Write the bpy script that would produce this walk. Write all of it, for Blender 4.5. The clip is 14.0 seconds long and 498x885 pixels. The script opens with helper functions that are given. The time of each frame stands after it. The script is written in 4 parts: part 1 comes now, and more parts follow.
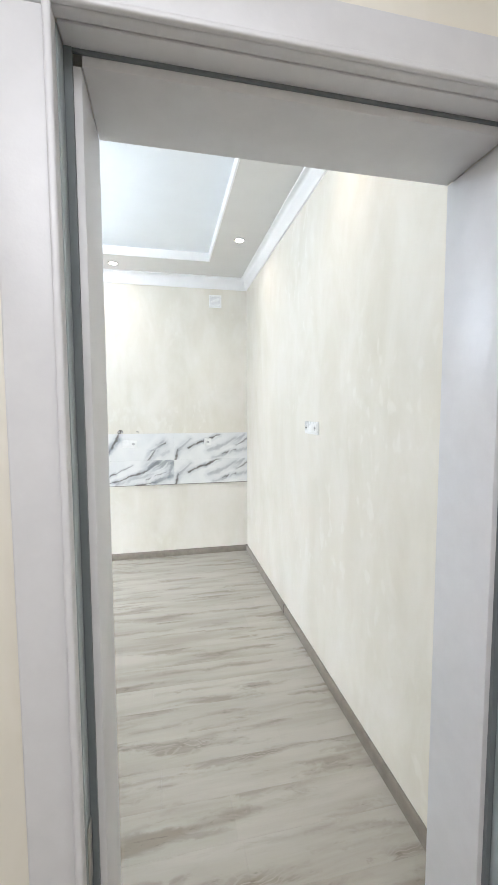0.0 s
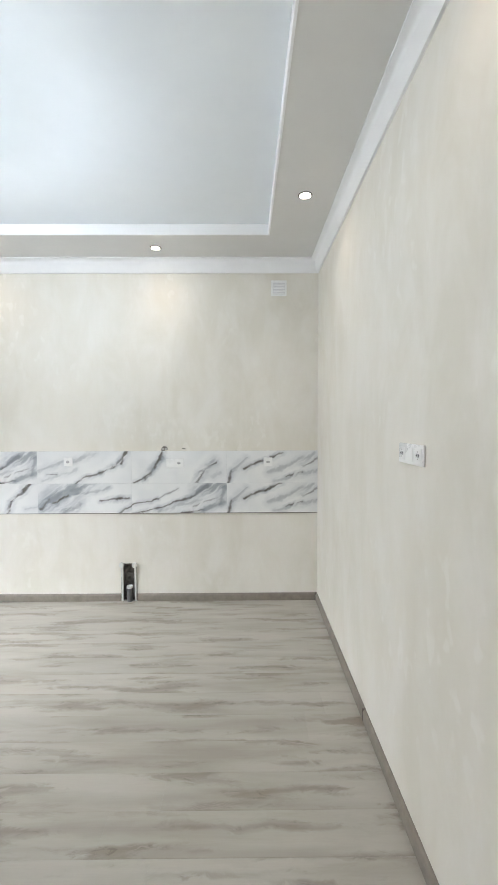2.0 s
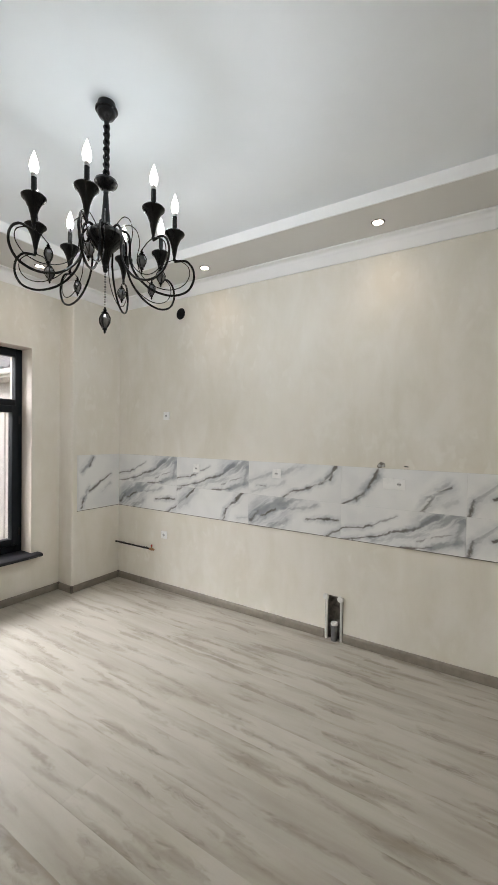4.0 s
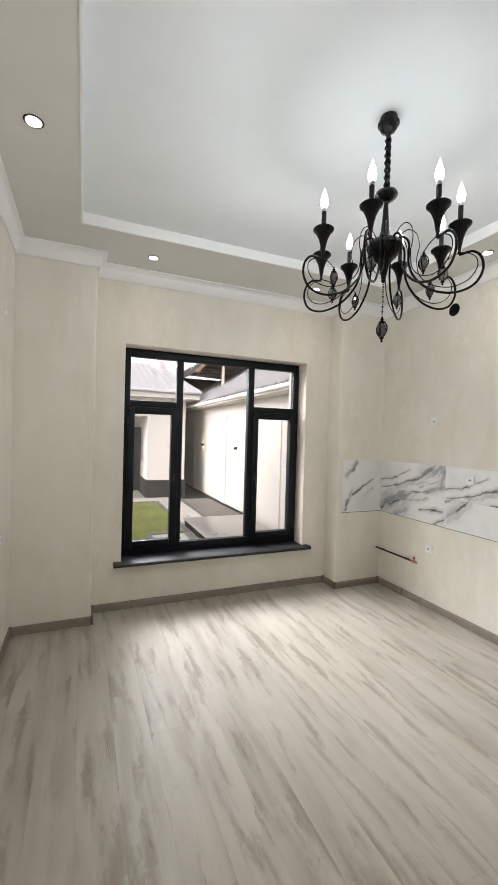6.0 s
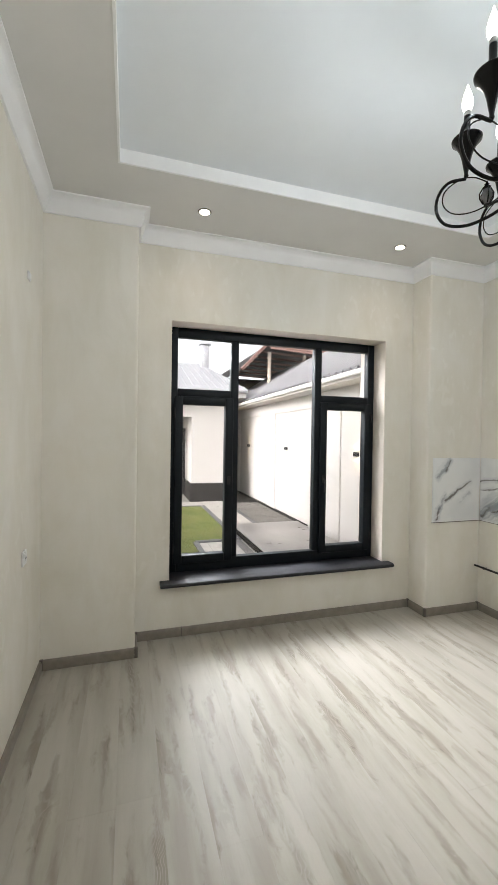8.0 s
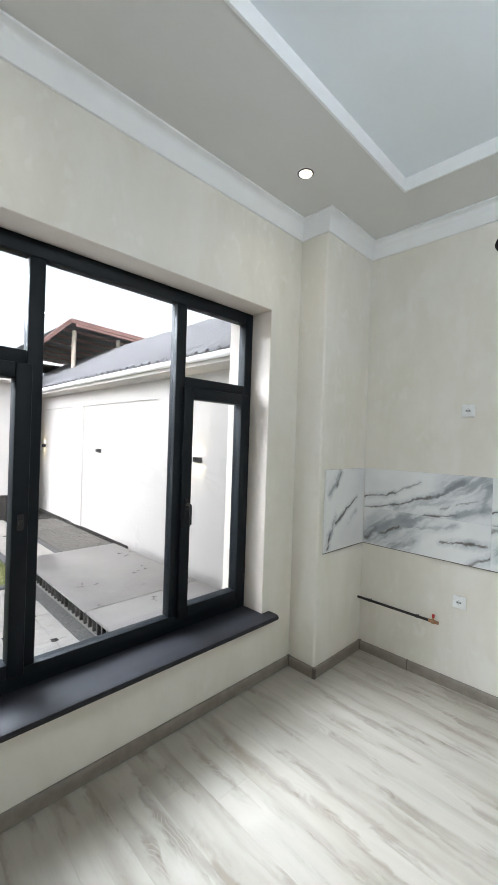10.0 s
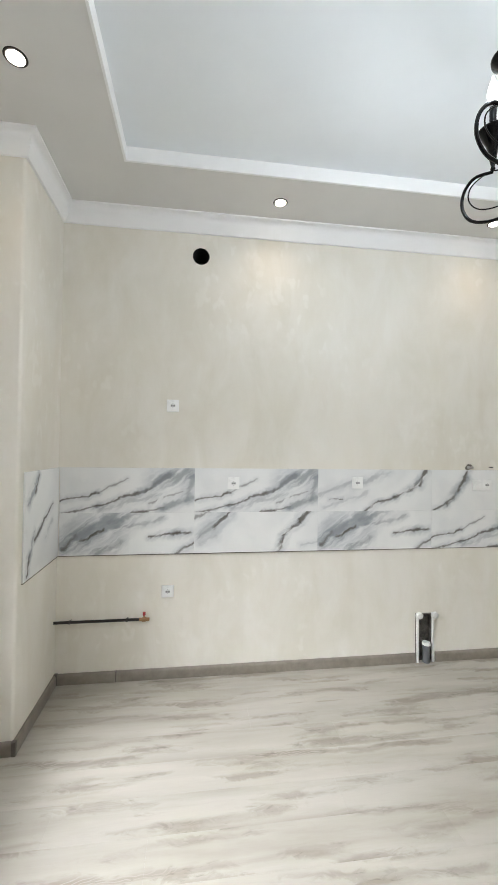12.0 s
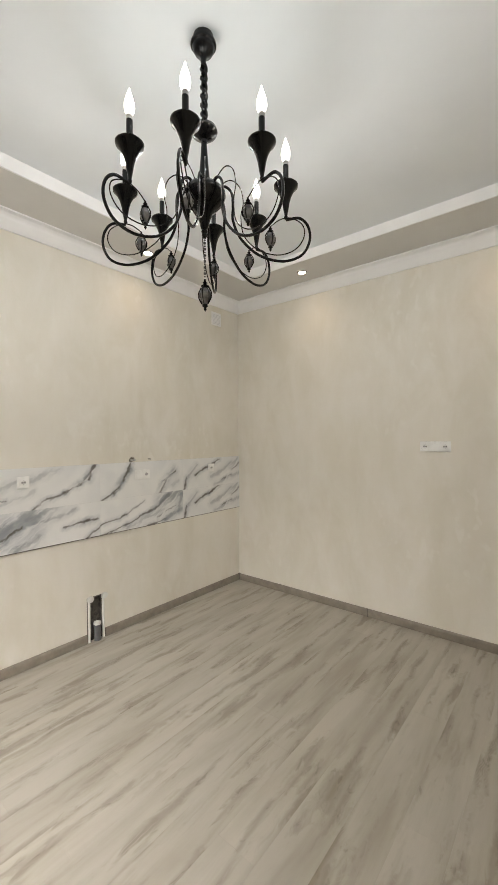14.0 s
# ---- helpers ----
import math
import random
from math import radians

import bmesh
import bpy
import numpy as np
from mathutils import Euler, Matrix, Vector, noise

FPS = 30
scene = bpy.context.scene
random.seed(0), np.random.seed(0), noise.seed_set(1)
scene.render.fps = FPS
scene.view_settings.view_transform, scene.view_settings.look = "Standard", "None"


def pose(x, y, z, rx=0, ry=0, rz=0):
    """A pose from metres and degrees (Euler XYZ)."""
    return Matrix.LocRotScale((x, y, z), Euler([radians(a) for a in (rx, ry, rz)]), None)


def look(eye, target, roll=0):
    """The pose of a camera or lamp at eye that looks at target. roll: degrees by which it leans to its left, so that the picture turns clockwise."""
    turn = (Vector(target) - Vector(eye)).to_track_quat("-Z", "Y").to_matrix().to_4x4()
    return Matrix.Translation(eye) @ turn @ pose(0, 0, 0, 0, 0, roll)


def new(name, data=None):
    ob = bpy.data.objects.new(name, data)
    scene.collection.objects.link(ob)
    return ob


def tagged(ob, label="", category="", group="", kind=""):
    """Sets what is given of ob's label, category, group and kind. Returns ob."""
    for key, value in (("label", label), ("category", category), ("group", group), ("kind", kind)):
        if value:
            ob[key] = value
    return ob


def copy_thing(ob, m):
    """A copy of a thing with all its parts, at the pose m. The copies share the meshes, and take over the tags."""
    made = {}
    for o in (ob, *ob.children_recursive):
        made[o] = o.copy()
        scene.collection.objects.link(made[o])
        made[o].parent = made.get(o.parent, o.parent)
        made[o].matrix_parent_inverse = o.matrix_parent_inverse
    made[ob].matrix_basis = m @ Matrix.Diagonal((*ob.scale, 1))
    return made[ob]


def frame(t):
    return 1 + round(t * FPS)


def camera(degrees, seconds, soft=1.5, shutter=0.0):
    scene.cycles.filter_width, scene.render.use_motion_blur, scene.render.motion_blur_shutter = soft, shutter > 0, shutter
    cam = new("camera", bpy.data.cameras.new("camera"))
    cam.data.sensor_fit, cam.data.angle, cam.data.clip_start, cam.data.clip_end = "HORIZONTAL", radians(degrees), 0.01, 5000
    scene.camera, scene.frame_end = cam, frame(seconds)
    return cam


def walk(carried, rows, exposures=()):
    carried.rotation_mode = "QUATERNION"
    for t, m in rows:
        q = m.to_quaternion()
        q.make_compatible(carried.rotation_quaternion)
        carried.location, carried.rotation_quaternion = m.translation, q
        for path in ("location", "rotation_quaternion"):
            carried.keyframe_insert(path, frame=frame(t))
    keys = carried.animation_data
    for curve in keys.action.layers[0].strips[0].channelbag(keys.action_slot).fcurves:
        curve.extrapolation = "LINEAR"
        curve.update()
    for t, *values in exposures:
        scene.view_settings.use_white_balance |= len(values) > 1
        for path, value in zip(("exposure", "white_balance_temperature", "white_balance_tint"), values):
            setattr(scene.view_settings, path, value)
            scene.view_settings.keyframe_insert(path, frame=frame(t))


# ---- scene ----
cam = camera(64.2, 14.0)
PATH = [
    (0, (-0.054, -0.385, 1.685), (0.36, 1.566, 1.536), -0.2),
    (0.5, (0.004, -0.298, 1.703), (0.435, 1.65, 1.562), -0.3),
    (1, (0.074, -0.05, 1.704), (0.457, 1.909, 1.578), -0.2),
    (1.5, (0.145, 0.23, 1.726), (0.384, 2.212, 1.615), -0.2),
    (2, (0.234, 0.519, 1.711), (0.248, 2.517, 1.615), -0.2),
    (2.2, (0.251, 0.624, 1.717), (0.161, 2.62, 1.627), -0.2),
    (4.3, (0.197, 1.138, 1.693), (-1.023, 2.723, 1.659), 1.2),
    (4.5, (0.194, 1.139, 1.698), (-1.135, 2.633, 1.664), 1.4),
    (5, (0.175, 1.112, 1.699), (-1.382, 2.366, 1.664), 1.6),
    (5.5, (0.168, 1.074, 1.695), (-1.563, 2.074, 1.661), 1.8),
    (6, (0.155, 1.042, 1.698), (-1.69, 1.814, 1.662), 1.6),
    (6.5, (0.121, 1.016, 1.69), (-1.781, 1.634, 1.658), 1.1),
    (7, (0.016, 1.024, 1.674), (-1.908, 1.569, 1.629), 0.8),
    (7.2, (-0.071, 1.031, 1.653), (-2.0, 1.559, 1.609), 0.6),
    (9.3, (-1.504, 1.253, 1.601), (-3.242, 2.242, 1.59), 1.5),
    (9.5, (-1.625, 1.298, 1.609), (-3.299, 2.393, 1.59), 1.6),
    (10, (-1.95, 1.385, 1.637), (-3.371, 2.793, 1.629), 1.9),
    (10.5, (-2.223, 1.379, 1.619), (-3.289, 3.072, 1.628), 2.2),
    (11, (-2.439, 1.447, 1.578), (-3.067, 3.346, 1.601), 2.0),
    (11.5, (-2.563, 1.526, 1.565), (-2.742, 3.518, 1.6), 1.5),
    (12, (-2.654, 1.476, 1.597), (-2.384, 3.457, 1.626), 0.8),
    (12.5, (-2.757, 1.413, 1.633), (-2.079, 3.295, 1.64), 0.2),
    (13, (-2.785, 1.341, 1.664), (-1.782, 3.072, 1.657), 0.2),
    (13.5, (-2.743, 1.279, 1.675), (-1.453, 2.807, 1.658), 0.2),
    (14, (-2.626, 1.244, 1.659), (-1.078, 2.51, 1.638), -0.3),
]
EXPO = [(0.0, 3.42, 5950, 12), (0.5, 3.4, 5950, 12), (0.9, 3.1, 6000, 12), (1.5, 2.95, 6050, 12), (4.5, 2.25, 6700, 14), (7.0, 2.45, 6750, 13), (9.5, 2.4, 6050, 9), (10.5, 2.4, 6000, 9), (11.0, 2.55, 6050, 10), (12.0, 2.6, 6350, 12), (13.0, 2.38, 6650, 13), (14.0, 2.35, 7250, 15)]
walk(cam, [(t, look(eye, target, roll)) for t, eye, target, roll in PATH], EXPO)

# ---- world, sun and lamps ----
BULB_GLOW, LED_GLOW = 4.5, 2.6
world = bpy.data.worlds.new("overcast")
scene.world = world
world.use_nodes = True
wt = world.node_tree
sky = wt.nodes.new("ShaderNodeTexSky")
sky.sky_type, sky.sun_disc = "NISHITA", False
sky.sun_elevation, sky.sun_rotation = radians(24), radians(155)
sky.dust_density, sky.air_density, sky.ozone_density = 4.0, 1.0, 1.0
hs = wt.nodes.new("ShaderNodeHueSaturation")
hs.inputs["Saturation"].default_value = 0.14
wt.links.new(sky.outputs[0], hs.inputs["Color"])
wt.links.new(hs.outputs[0], wt.nodes["Background"].inputs["Color"])
wt.nodes["Background"].inputs["Strength"].default_value = 0.074
sun_data = bpy.data.lights.new("sun", "SUN")
sun_data.energy, sun_data.angle, sun_data.color = 0.27, radians(50), (1.0, 0.97, 0.93)
sun = new("sun", sun_data)
sun.matrix_basis = look((3.5, -7.5, 3.7), (0, 0, 0))

BULB_W, GLOW_W, SPOT_W = 2.35, 0.145, 1.1
ARM_TURNS = (-97.7, -50.9, -1.5, 37.8, 82.1, 124.6, 174.5, -144.9)
for a in [radians(turn) for turn in ARM_TURNS]:
    # a candle bulb shines sideways, little upwards
    d = bpy.data.lights.new("candle_lamp", "SPOT")
    d.energy, d.color, d.shadow_soft_size, d.spot_size, d.spot_blend = BULB_W, (0.88, 0.95, 1.0), 0.02, radians(178), 1.0
    o = new("candle_lamp", d)
    c, w = math.cos(a), math.sin(a)
    d = bpy.data.lights.new("bulb_glow", "POINT")
    d.energy, d.color, d.shadow_soft_size = GLOW_W, (0.76, 0.92, 1.0), 0.02
    new("bulb_glow", d).location = (-1.459 + 0.34 * c, 2.43 + 0.34 * w, 2.918)
    o.matrix_basis = look((-1.459 + 0.363 * c, 2.43 + 0.363 * w, 2.865), (-1.459 + 2 * c, 2.43 + 2 * w, 2.35))
for x, y in ((0.635, 3.25), (0.635, 1.60), (-0.545, 4.045), (-2.115, 4.045), (-3.43, 3.25), (-3.43, 1.585), (-2.13, 0.785), (-0.545, 0.785)):
    d = bpy.data.lights.new("downlight_lamp", "SPOT")
    d.energy, d.color, d.shadow_soft_size, d.spot_size, d.spot_blend = SPOT_W, (1.0, 0.80, 0.58), 0.035, radians(130), 1.0
    o = new("downlight_lamp", d)
    o.location = (x, y, 3.225)
# unseen area lamp added in the hall to brighten the door frame
hall = bpy.data.lights.new("hall_fill", "AREA")
hall.energy, hall.size, hall.color = 2.8, 1.2, (1.0, 0.97, 0.93)
o = new("hall_fill", hall)
o.location = (-0.3, -1.0, 2.83)
# unseen lamp added above the yard, standing in for sky light entering the window
sk = bpy.data.lights.new("window_sky_fill", "AREA")
sk.shape, sk.size, sk.size_y, sk.energy, sk.color, sk.spread = "RECTANGLE", 1.9, 1.9, 15.5, (0.93, 0.97, 1.0), radians(66)
o = new("window_sky_fill", sk)
o.matrix_basis = look((-6.3, 1.3, 3.8), (-4.0, 2.0, 1.75))

# ---- materials ----


def mat(name):
    m = bpy.data.materials.new(name)
    m.use_nodes = True
    nt = m.node_tree
    return m, nt, nt.nodes["Principled BSDF"]


def nd(nt, kind, inputs=None, **props):
    n = nt.nodes.new(kind)
    for k, v in props.items():
        setattr(n, k, v)
    for k, v in (inputs or {}).items():
        if isinstance(v, bpy.types.NodeSocket):
            nt.links.new(v, n.inputs[k])
        else:
            n.inputs[k].default_value = v
    return n


def math_(nt, op, a, b=None, c=None, clamp=False):
    ins = {0: a}
    if b is not None:
        ins[1] = b
    if c is not None:
        ins[2] = c
    return nd(nt, "ShaderNodeMath", ins, operation=op, use_clamp=clamp).outputs[0]


def coords(nt, scale=(1, 1, 1), rot=(0, 0, 0), shift=None, src="Object"):
    tc = nd(nt, "ShaderNodeTexCoord").outputs[src]
    if shift is not None:
        tc = nd(nt, "ShaderNodeVectorMath", {0: tc, 1: shift}, operation="ADD").outputs[0]
    return nd(nt, "ShaderNodeMapping", {"Vector": tc, "Scale": scale, "Rotation": rot}).outputs[0]


def noise_tex(nt, vec, scale, detail=4, rough=0.5, dist=0.0):
    return nd(nt, "ShaderNodeTexNoise", {"Vector": vec, "Scale": scale, "Detail": detail, "Roughness": rough, "Distortion": dist}).outputs[0]


def ramp(nt, fac, stops):
    r = nd(nt, "ShaderNodeValToRGB", {"Fac": fac})
    e = r.color_ramp.elements
    while len(e) < len(stops):
        e.new(0.5)
    for el, (p, c) in zip(e, stops):
        el.position = p
        el.color = (*c, 1) if len(c) == 3 else c
    return r.outputs[0]


def mix(nt, fac, a, b, blend="MIX"):
    n = nd(nt, "ShaderNodeMix", data_type="RGBA", blend_type=blend)
    for i, v in ((0, fac), (6, a), (7, b)):
        if isinstance(v, bpy.types.NodeSocket):
            nt.links.new(v, n.inputs[i])
        else:
            n.inputs[i].default_value = v if i == 0 else (*v, 1)
    return n.outputs[2]


def bump(nt, bsdf, height, strength=0.2, distance=0.01):
    b = nd(nt, "ShaderNodeBump", {"Height": height, "Strength": strength, "Distance": distance})
    nt.links.new(b.outputs[0], bsdf.inputs["Normal"])


def link(nt, a, bsdf, name):
    nt.links.new(a, bsdf.inputs[name])


def simple(name, col, rough=0.5, metal=0.0, var=0.08, scale=8.0, bumps=0.05, spec=0.5):
    m, nt, b = mat(name)
    v = coords(nt)
    n = noise_tex(nt, v, scale, 5, 0.6)
    n2 = noise_tex(nt, v, scale * 9, 3)
    hi = tuple(min(1, c * (1 + var)) for c in col)
    lo = tuple(c * (1 - var) for c in col)
    link(nt, ramp(nt, n, [(0.3, lo), (0.7, hi)]), b, "Base Color")
    link(nt, math_(nt, "MULTIPLY_ADD", n, 0.16, rough - 0.08), b, "Roughness")
    b.inputs["Metallic"].default_value = metal
    b.inputs["Specular IOR Level"].default_value = spec
    if bumps:
        bump(nt, b, n2, bumps, 0.004)
    return m


def plaster():
    m, nt, b = mat("silk_plaster")
    v = coords(nt)
    vs = coords(nt, (1.0, 1.0, 0.45))
    big = noise_tex(nt, vs, 1.3, 4, 0.55, 0.6)
    mid = noise_tex(nt, vs, 4.2, 5, 0.6, 0.5)
    flake = noise_tex(nt, coords(nt, (1.0, 1.0, 0.62)), 15.0, 1.5, 0.5, 0.25)
    base = ramp(nt, big, [(0.3, WALL_LO), (0.7, WALL_HI)])
    base = mix(nt, nd(nt, "ShaderNodeMapRange", {"Value": mid, "From Min": 0.38, "From Max": 0.66, "To Max": 0.55}).outputs[0], base, WALL_PALE)
    fl = nd(nt, "ShaderNodeMapRange", {"Value": flake, "From Min": 0.57, "From Max": 0.69}, interpolation_type="SMOOTHSTEP").outputs[0]
    patch = nd(nt, "ShaderNodeMapRange", {"Value": noise_tex(nt, v, 0.9, 2), "From Min": 0.49, "From Max": 0.62}).outputs[0]
    fl = math_(nt, "MULTIPLY", fl, patch)
    base = mix(nt, math_(nt, "MULTIPLY", fl, 0.28), base, (0.93, 0.91, 0.86))
    link(nt, base, b, "Base Color")
    r = math_(nt, "MULTIPLY_ADD", fl, -0.08, 0.50)
    link(nt, math_(nt, "MULTIPLY_ADD", big, 0.1, r), b, "Roughness")
    fine = noise_tex(nt, v, 60, 4)
    bump(nt, b, math_(nt, "ADD", math_(nt, "MULTIPLY", mid, 0.8), math_(nt, "MULTIPLY", fine, 0.25)), 0.12, 0.01)
    return m


def laminate():
    m, nt, b = mat("grey_oak_laminate")
    rnd = nd(nt, "ShaderNodeObjectInfo").outputs["Random"]
    pos = nd(nt, "ShaderNodeNewGeometry").outputs["Position"]
    sep = nd(nt, "ShaderNodeSeparateXYZ", {0: pos})
    row = math_(nt, "FLOOR", math_(nt, "DIVIDE", math_(nt, "SUBTRACT", 4.32, sep.outputs[1]), 0.193))
    off = nd(nt, "ShaderNodeCombineXYZ", {0: math_(nt, "MULTIPLY", row, 3.77), 1: math_(nt, "MULTIPLY", row, 0.31), 2: 0.0}).outputs[0]
    sh = nd(nt, "ShaderNodeVectorMath", {0: pos, 1: off}, operation="ADD").outputs[0]

    def mp(s):
        return nd(nt, "ShaderNodeMapping", {"Vector": sh, "Scale": s}).outputs[0]

    # torn dark figures a few centimetres wide, with nested growth lines in the widest
    v = math_(nt, "FRACT", math_(nt, "DIVIDE", math_(nt, "SUBTRACT", 4.32, sep.outputs[1]), PLANK_W))
    tear = noise_tex(nt, mp((8.0, 17.0, 1)), 1.0, 5, 0.62, 1.3)
    wander = noise_tex(nt, mp((2.6, 0.0, 1)), 1.0, 3, 0.6)
    shifted = nd(nt, "ShaderNodeCombineXYZ", {0: math_(nt, "MULTIPLY", tear, 0.42), 1: math_(nt, "MULTIPLY", math_(nt, "ADD", wander, math_(nt, "MULTIPLY", tear, 0.35)), 0.075), 2: 0.0}).outputs[0]
    torn = nd(nt, "ShaderNodeVectorMath", {0: sh, 1: shifted}, operation="ADD").outputs[0]
    figure = noise_tex(nt, nd(nt, "ShaderNodeMapping", {"Vector": torn, "Scale": (1.8, 11.5, 1)}).outputs[0], 1.0, 2.5, 0.5)
    band = nd(nt, "ShaderNodeMapRange", {"Value": figure, "From Min": 0.48, "From Max": 0.70}, interpolation_type="SMOOTHSTEP").outputs[0]
    streak = noise_tex(nt, mp((1.2, 8.0, 1)), 1.0, 4, 0.5, 0.4)
    soft = noise_tex(nt, mp((0.7, 5.0, 1)), 1.0, 3, 0.5, 0.4)
    grain = noise_tex(nt, mp((6.0, 150, 1)), 1.0, 5, 0.7)
    knot = noise_tex(nt, mp((11.0, 34.0, 1)), 1.0, 3, 0.55, 1.0)
    st = math_(nt, "MULTIPLY_ADD", math_(nt, "SUBTRACT", soft, 0.5), 0.5, streak)
    col = ramp(nt, st, [(0.26, OAK_MID), (0.44, OAK_LIGHT), (0.62, OAK_PALE)])
    col = mix(nt, math_(nt, "MULTIPLY", band, 0.66), col, OAK_DARK)
    warp = noise_tex(nt, mp((4.0, 14.0, 1)), 1.0, 3, 0.55)
    across = math_(nt, "ABSOLUTE", math_(nt, "MULTIPLY_ADD", math_(nt, "SUBTRACT", wander, 0.5), 1.2, math_(nt, "SUBTRACT", v, 0.5)))
    phase = math_(nt, "MULTIPLY_ADD", sep.outputs[0], 70.0, math_(nt, "MULTIPLY_ADD", math_(nt, "POWER", across, 1.6), 120.0, math_(nt, "MULTIPLY", warp, 26.0)))
    wave = math_(nt, "SINE", phase)
    pale = nd(nt, "ShaderNodeMapRange", {"Value": wave, "From Min": 0.35, "From Max": 0.95}).outputs[0]
    spot = nd(nt, "ShaderNodeMapRange", {"Value": noise_tex(nt, mp((2.2, 4.0, 1)), 1.0, 1), "From Min": 0.52, "From Max": 0.62}).outputs[0]
    zone = math_(nt, "MULTIPLY", band, spot)
    col = mix(nt, math_(nt, "MULTIPLY", math_(nt, "MULTIPLY", pale, zone), 0.60), col, OAK_PALE)
    kn = nd(nt, "ShaderNodeMapRange", {"Value": knot, "From Min": 0.58, "From Max": 0.68}, interpolation_type="SMOOTHSTEP").outputs[0]
    kn = math_(nt, "MULTIPLY", kn, math_(nt, "MULTIPLY_ADD", band, 0.85, 0.06))
    col = mix(nt, math_(nt, "MULTIPLY", kn, 0.6), col, (0.15, 0.128, 0.098))
    tone = math_(nt, "MULTIPLY_ADD", rnd, 0.07, 0.955)
    tone = math_(nt, "MULTIPLY", tone, math_(nt, "MULTIPLY_ADD", grain, 0.12, 0.94))
    g = nd(nt, "ShaderNodeCombineXYZ", {0: tone, 1: tone, 2: tone}).outputs[0]
    n = nd(nt, "ShaderNodeMix", data_type="RGBA", blend_type="MULTIPLY")
    n.inputs[0].default_value = 1
    nt.links.new(col, n.inputs[6]), nt.links.new(g, n.inputs[7])
    link(nt, n.outputs[2], b, "Base Color")
    link(nt, math_(nt, "MULTIPLY_ADD", grain, 0.16, FLOOR_ROUGH), b, "Roughness")
    bump(nt, b, math_(nt, "ADD", grain, math_(nt, "MULTIPLY", streak, 0.5)), 0.10, 0.002)
    return m


def marble(name, strokes, w=0.9, h=0.3, axis="x"):
    """White marble print. strokes: (u0, v0, u1, v1, width, darkness, greyness) in tile units."""
    m, nt, b = mat(name)
    tc = nd(nt, "ShaderNodeTexCoord").outputs["Object"]
    def wobble(at, scale, amount, detail):
        w = nd(nt, "ShaderNodeTexNoise", {"Vector": at, "Scale": scale, "Detail": detail, "Roughness": 0.65})
        d = nd(nt, "ShaderNodeVectorMath", {0: w.outputs["Color"], 1: (0.5, 0.5, 0.5)}, operation="SUBTRACT").outputs[0]
        d = nd(nt, "ShaderNodeVectorMath", {0: d, "Scale": amount}, operation="SCALE").outputs[0]
        return nd(nt, "ShaderNodeVectorMath", {0: at, 1: d}, operation="ADD").outputs[0]

    p = wobble(wobble(tc, 7.0, 0.075, 3.0), 34.0, 0.026, 7.0)
    sep = nd(nt, "ShaderNodeSeparateXYZ", {0: p})
    px, pz = sep.outputs[0 if axis == "x" else 1], sep.outputs[2]
    turn = (0, 0.62, 0) if axis == "x" else (-0.62, 0, 0)
    long_ = (4.0, 4.0, 19.0)
    turned = nd(nt, "ShaderNodeMapping", {"Vector": p, "Rotation": turn}).outputs[0]
    body = noise_tex(nt, nd(nt, "ShaderNodeMapping", {"Vector": turned, "Scale": long_}).outputs[0], 1.0, 5, 0.7, 0.6)
    streaky = nd(nt, "ShaderNodeMapRange", {"Value": body, "From Min": 0.38, "From Max": 0.60, "To Min": 0.0, "To Max": 1.0}).outputs[0]
    col = ramp(nt, noise_tex(nt, turned, 3.0, 3, 0.5, 0.5), [(0.3, (0.78, 0.785, 0.785)), (0.6, (0.87, 0.87, 0.86))])
    for u0, v0, u1, v1, sw, dark, grey in strokes:
        sw = sw * 1.2
        x0, z0, x1, z1 = u0 * w, v0 * h, u1 * w, v1 * h
        dx, dz = x1 - x0, z1 - z0
        L = math.hypot(dx, dz)
        ux, uz = dx / L, dz / L
        rx, rz = math_(nt, "SUBTRACT", px, x0), math_(nt, "SUBTRACT", pz, z0)
        along = math_(nt, "ADD", math_(nt, "MULTIPLY", rx, ux), math_(nt, "MULTIPLY", rz, uz))
        over = math_(nt, "SUBTRACT", along, nd(nt, "ShaderNodeClamp", {0: along, 1: 0.0, 2: L}).outputs[0])
        side = math_(nt, "SUBTRACT", math_(nt, "MULTIPLY", rx, uz), math_(nt, "MULTIPLY", rz, ux))
        d2 = math_(nt, "ADD", math_(nt, "POWER", math_(nt, "ABSOLUTE", side), 2.0), math_(nt, "POWER", math_(nt, "ABSOLUTE", over), 2.0))
        d = math_(nt, "SQRT", d2)
        halo = nd(nt, "ShaderNodeMapRange", {"Value": d, "From Min": sw * 2.2 + 0.010, "From Max": sw * 0.6}).outputs[0]
        halo = math_(nt, "MULTIPLY", halo, math_(nt, "MULTIPLY_ADD", streaky, 0.48, 0.20))
        col = mix(nt, math_(nt, "MULTIPLY", halo, dark), col, (0.36, 0.385, 0.42))
        # ragged core, torn along the grain
        d = math_(nt, "MULTIPLY_ADD", math_(nt, "SUBTRACT", 0.55, body), sw * 3.2, d)
        core = nd(nt, "ShaderNodeMapRange", {"Value": d, "From Min": sw * 1.05, "From Max": sw * 0.30}).outputs[0]
        c = (0.115, 0.10, 0.085) if grey < 0.5 else (0.25, 0.265, 0.29)
        col = mix(nt, math_(nt, "MULTIPLY", core, dark * (0.95 if grey < 0.5 else 0.62)), col, c)
    link(nt, col, b, "Base Color")
    b.inputs["Roughness"].default_value = 0.16
    return m


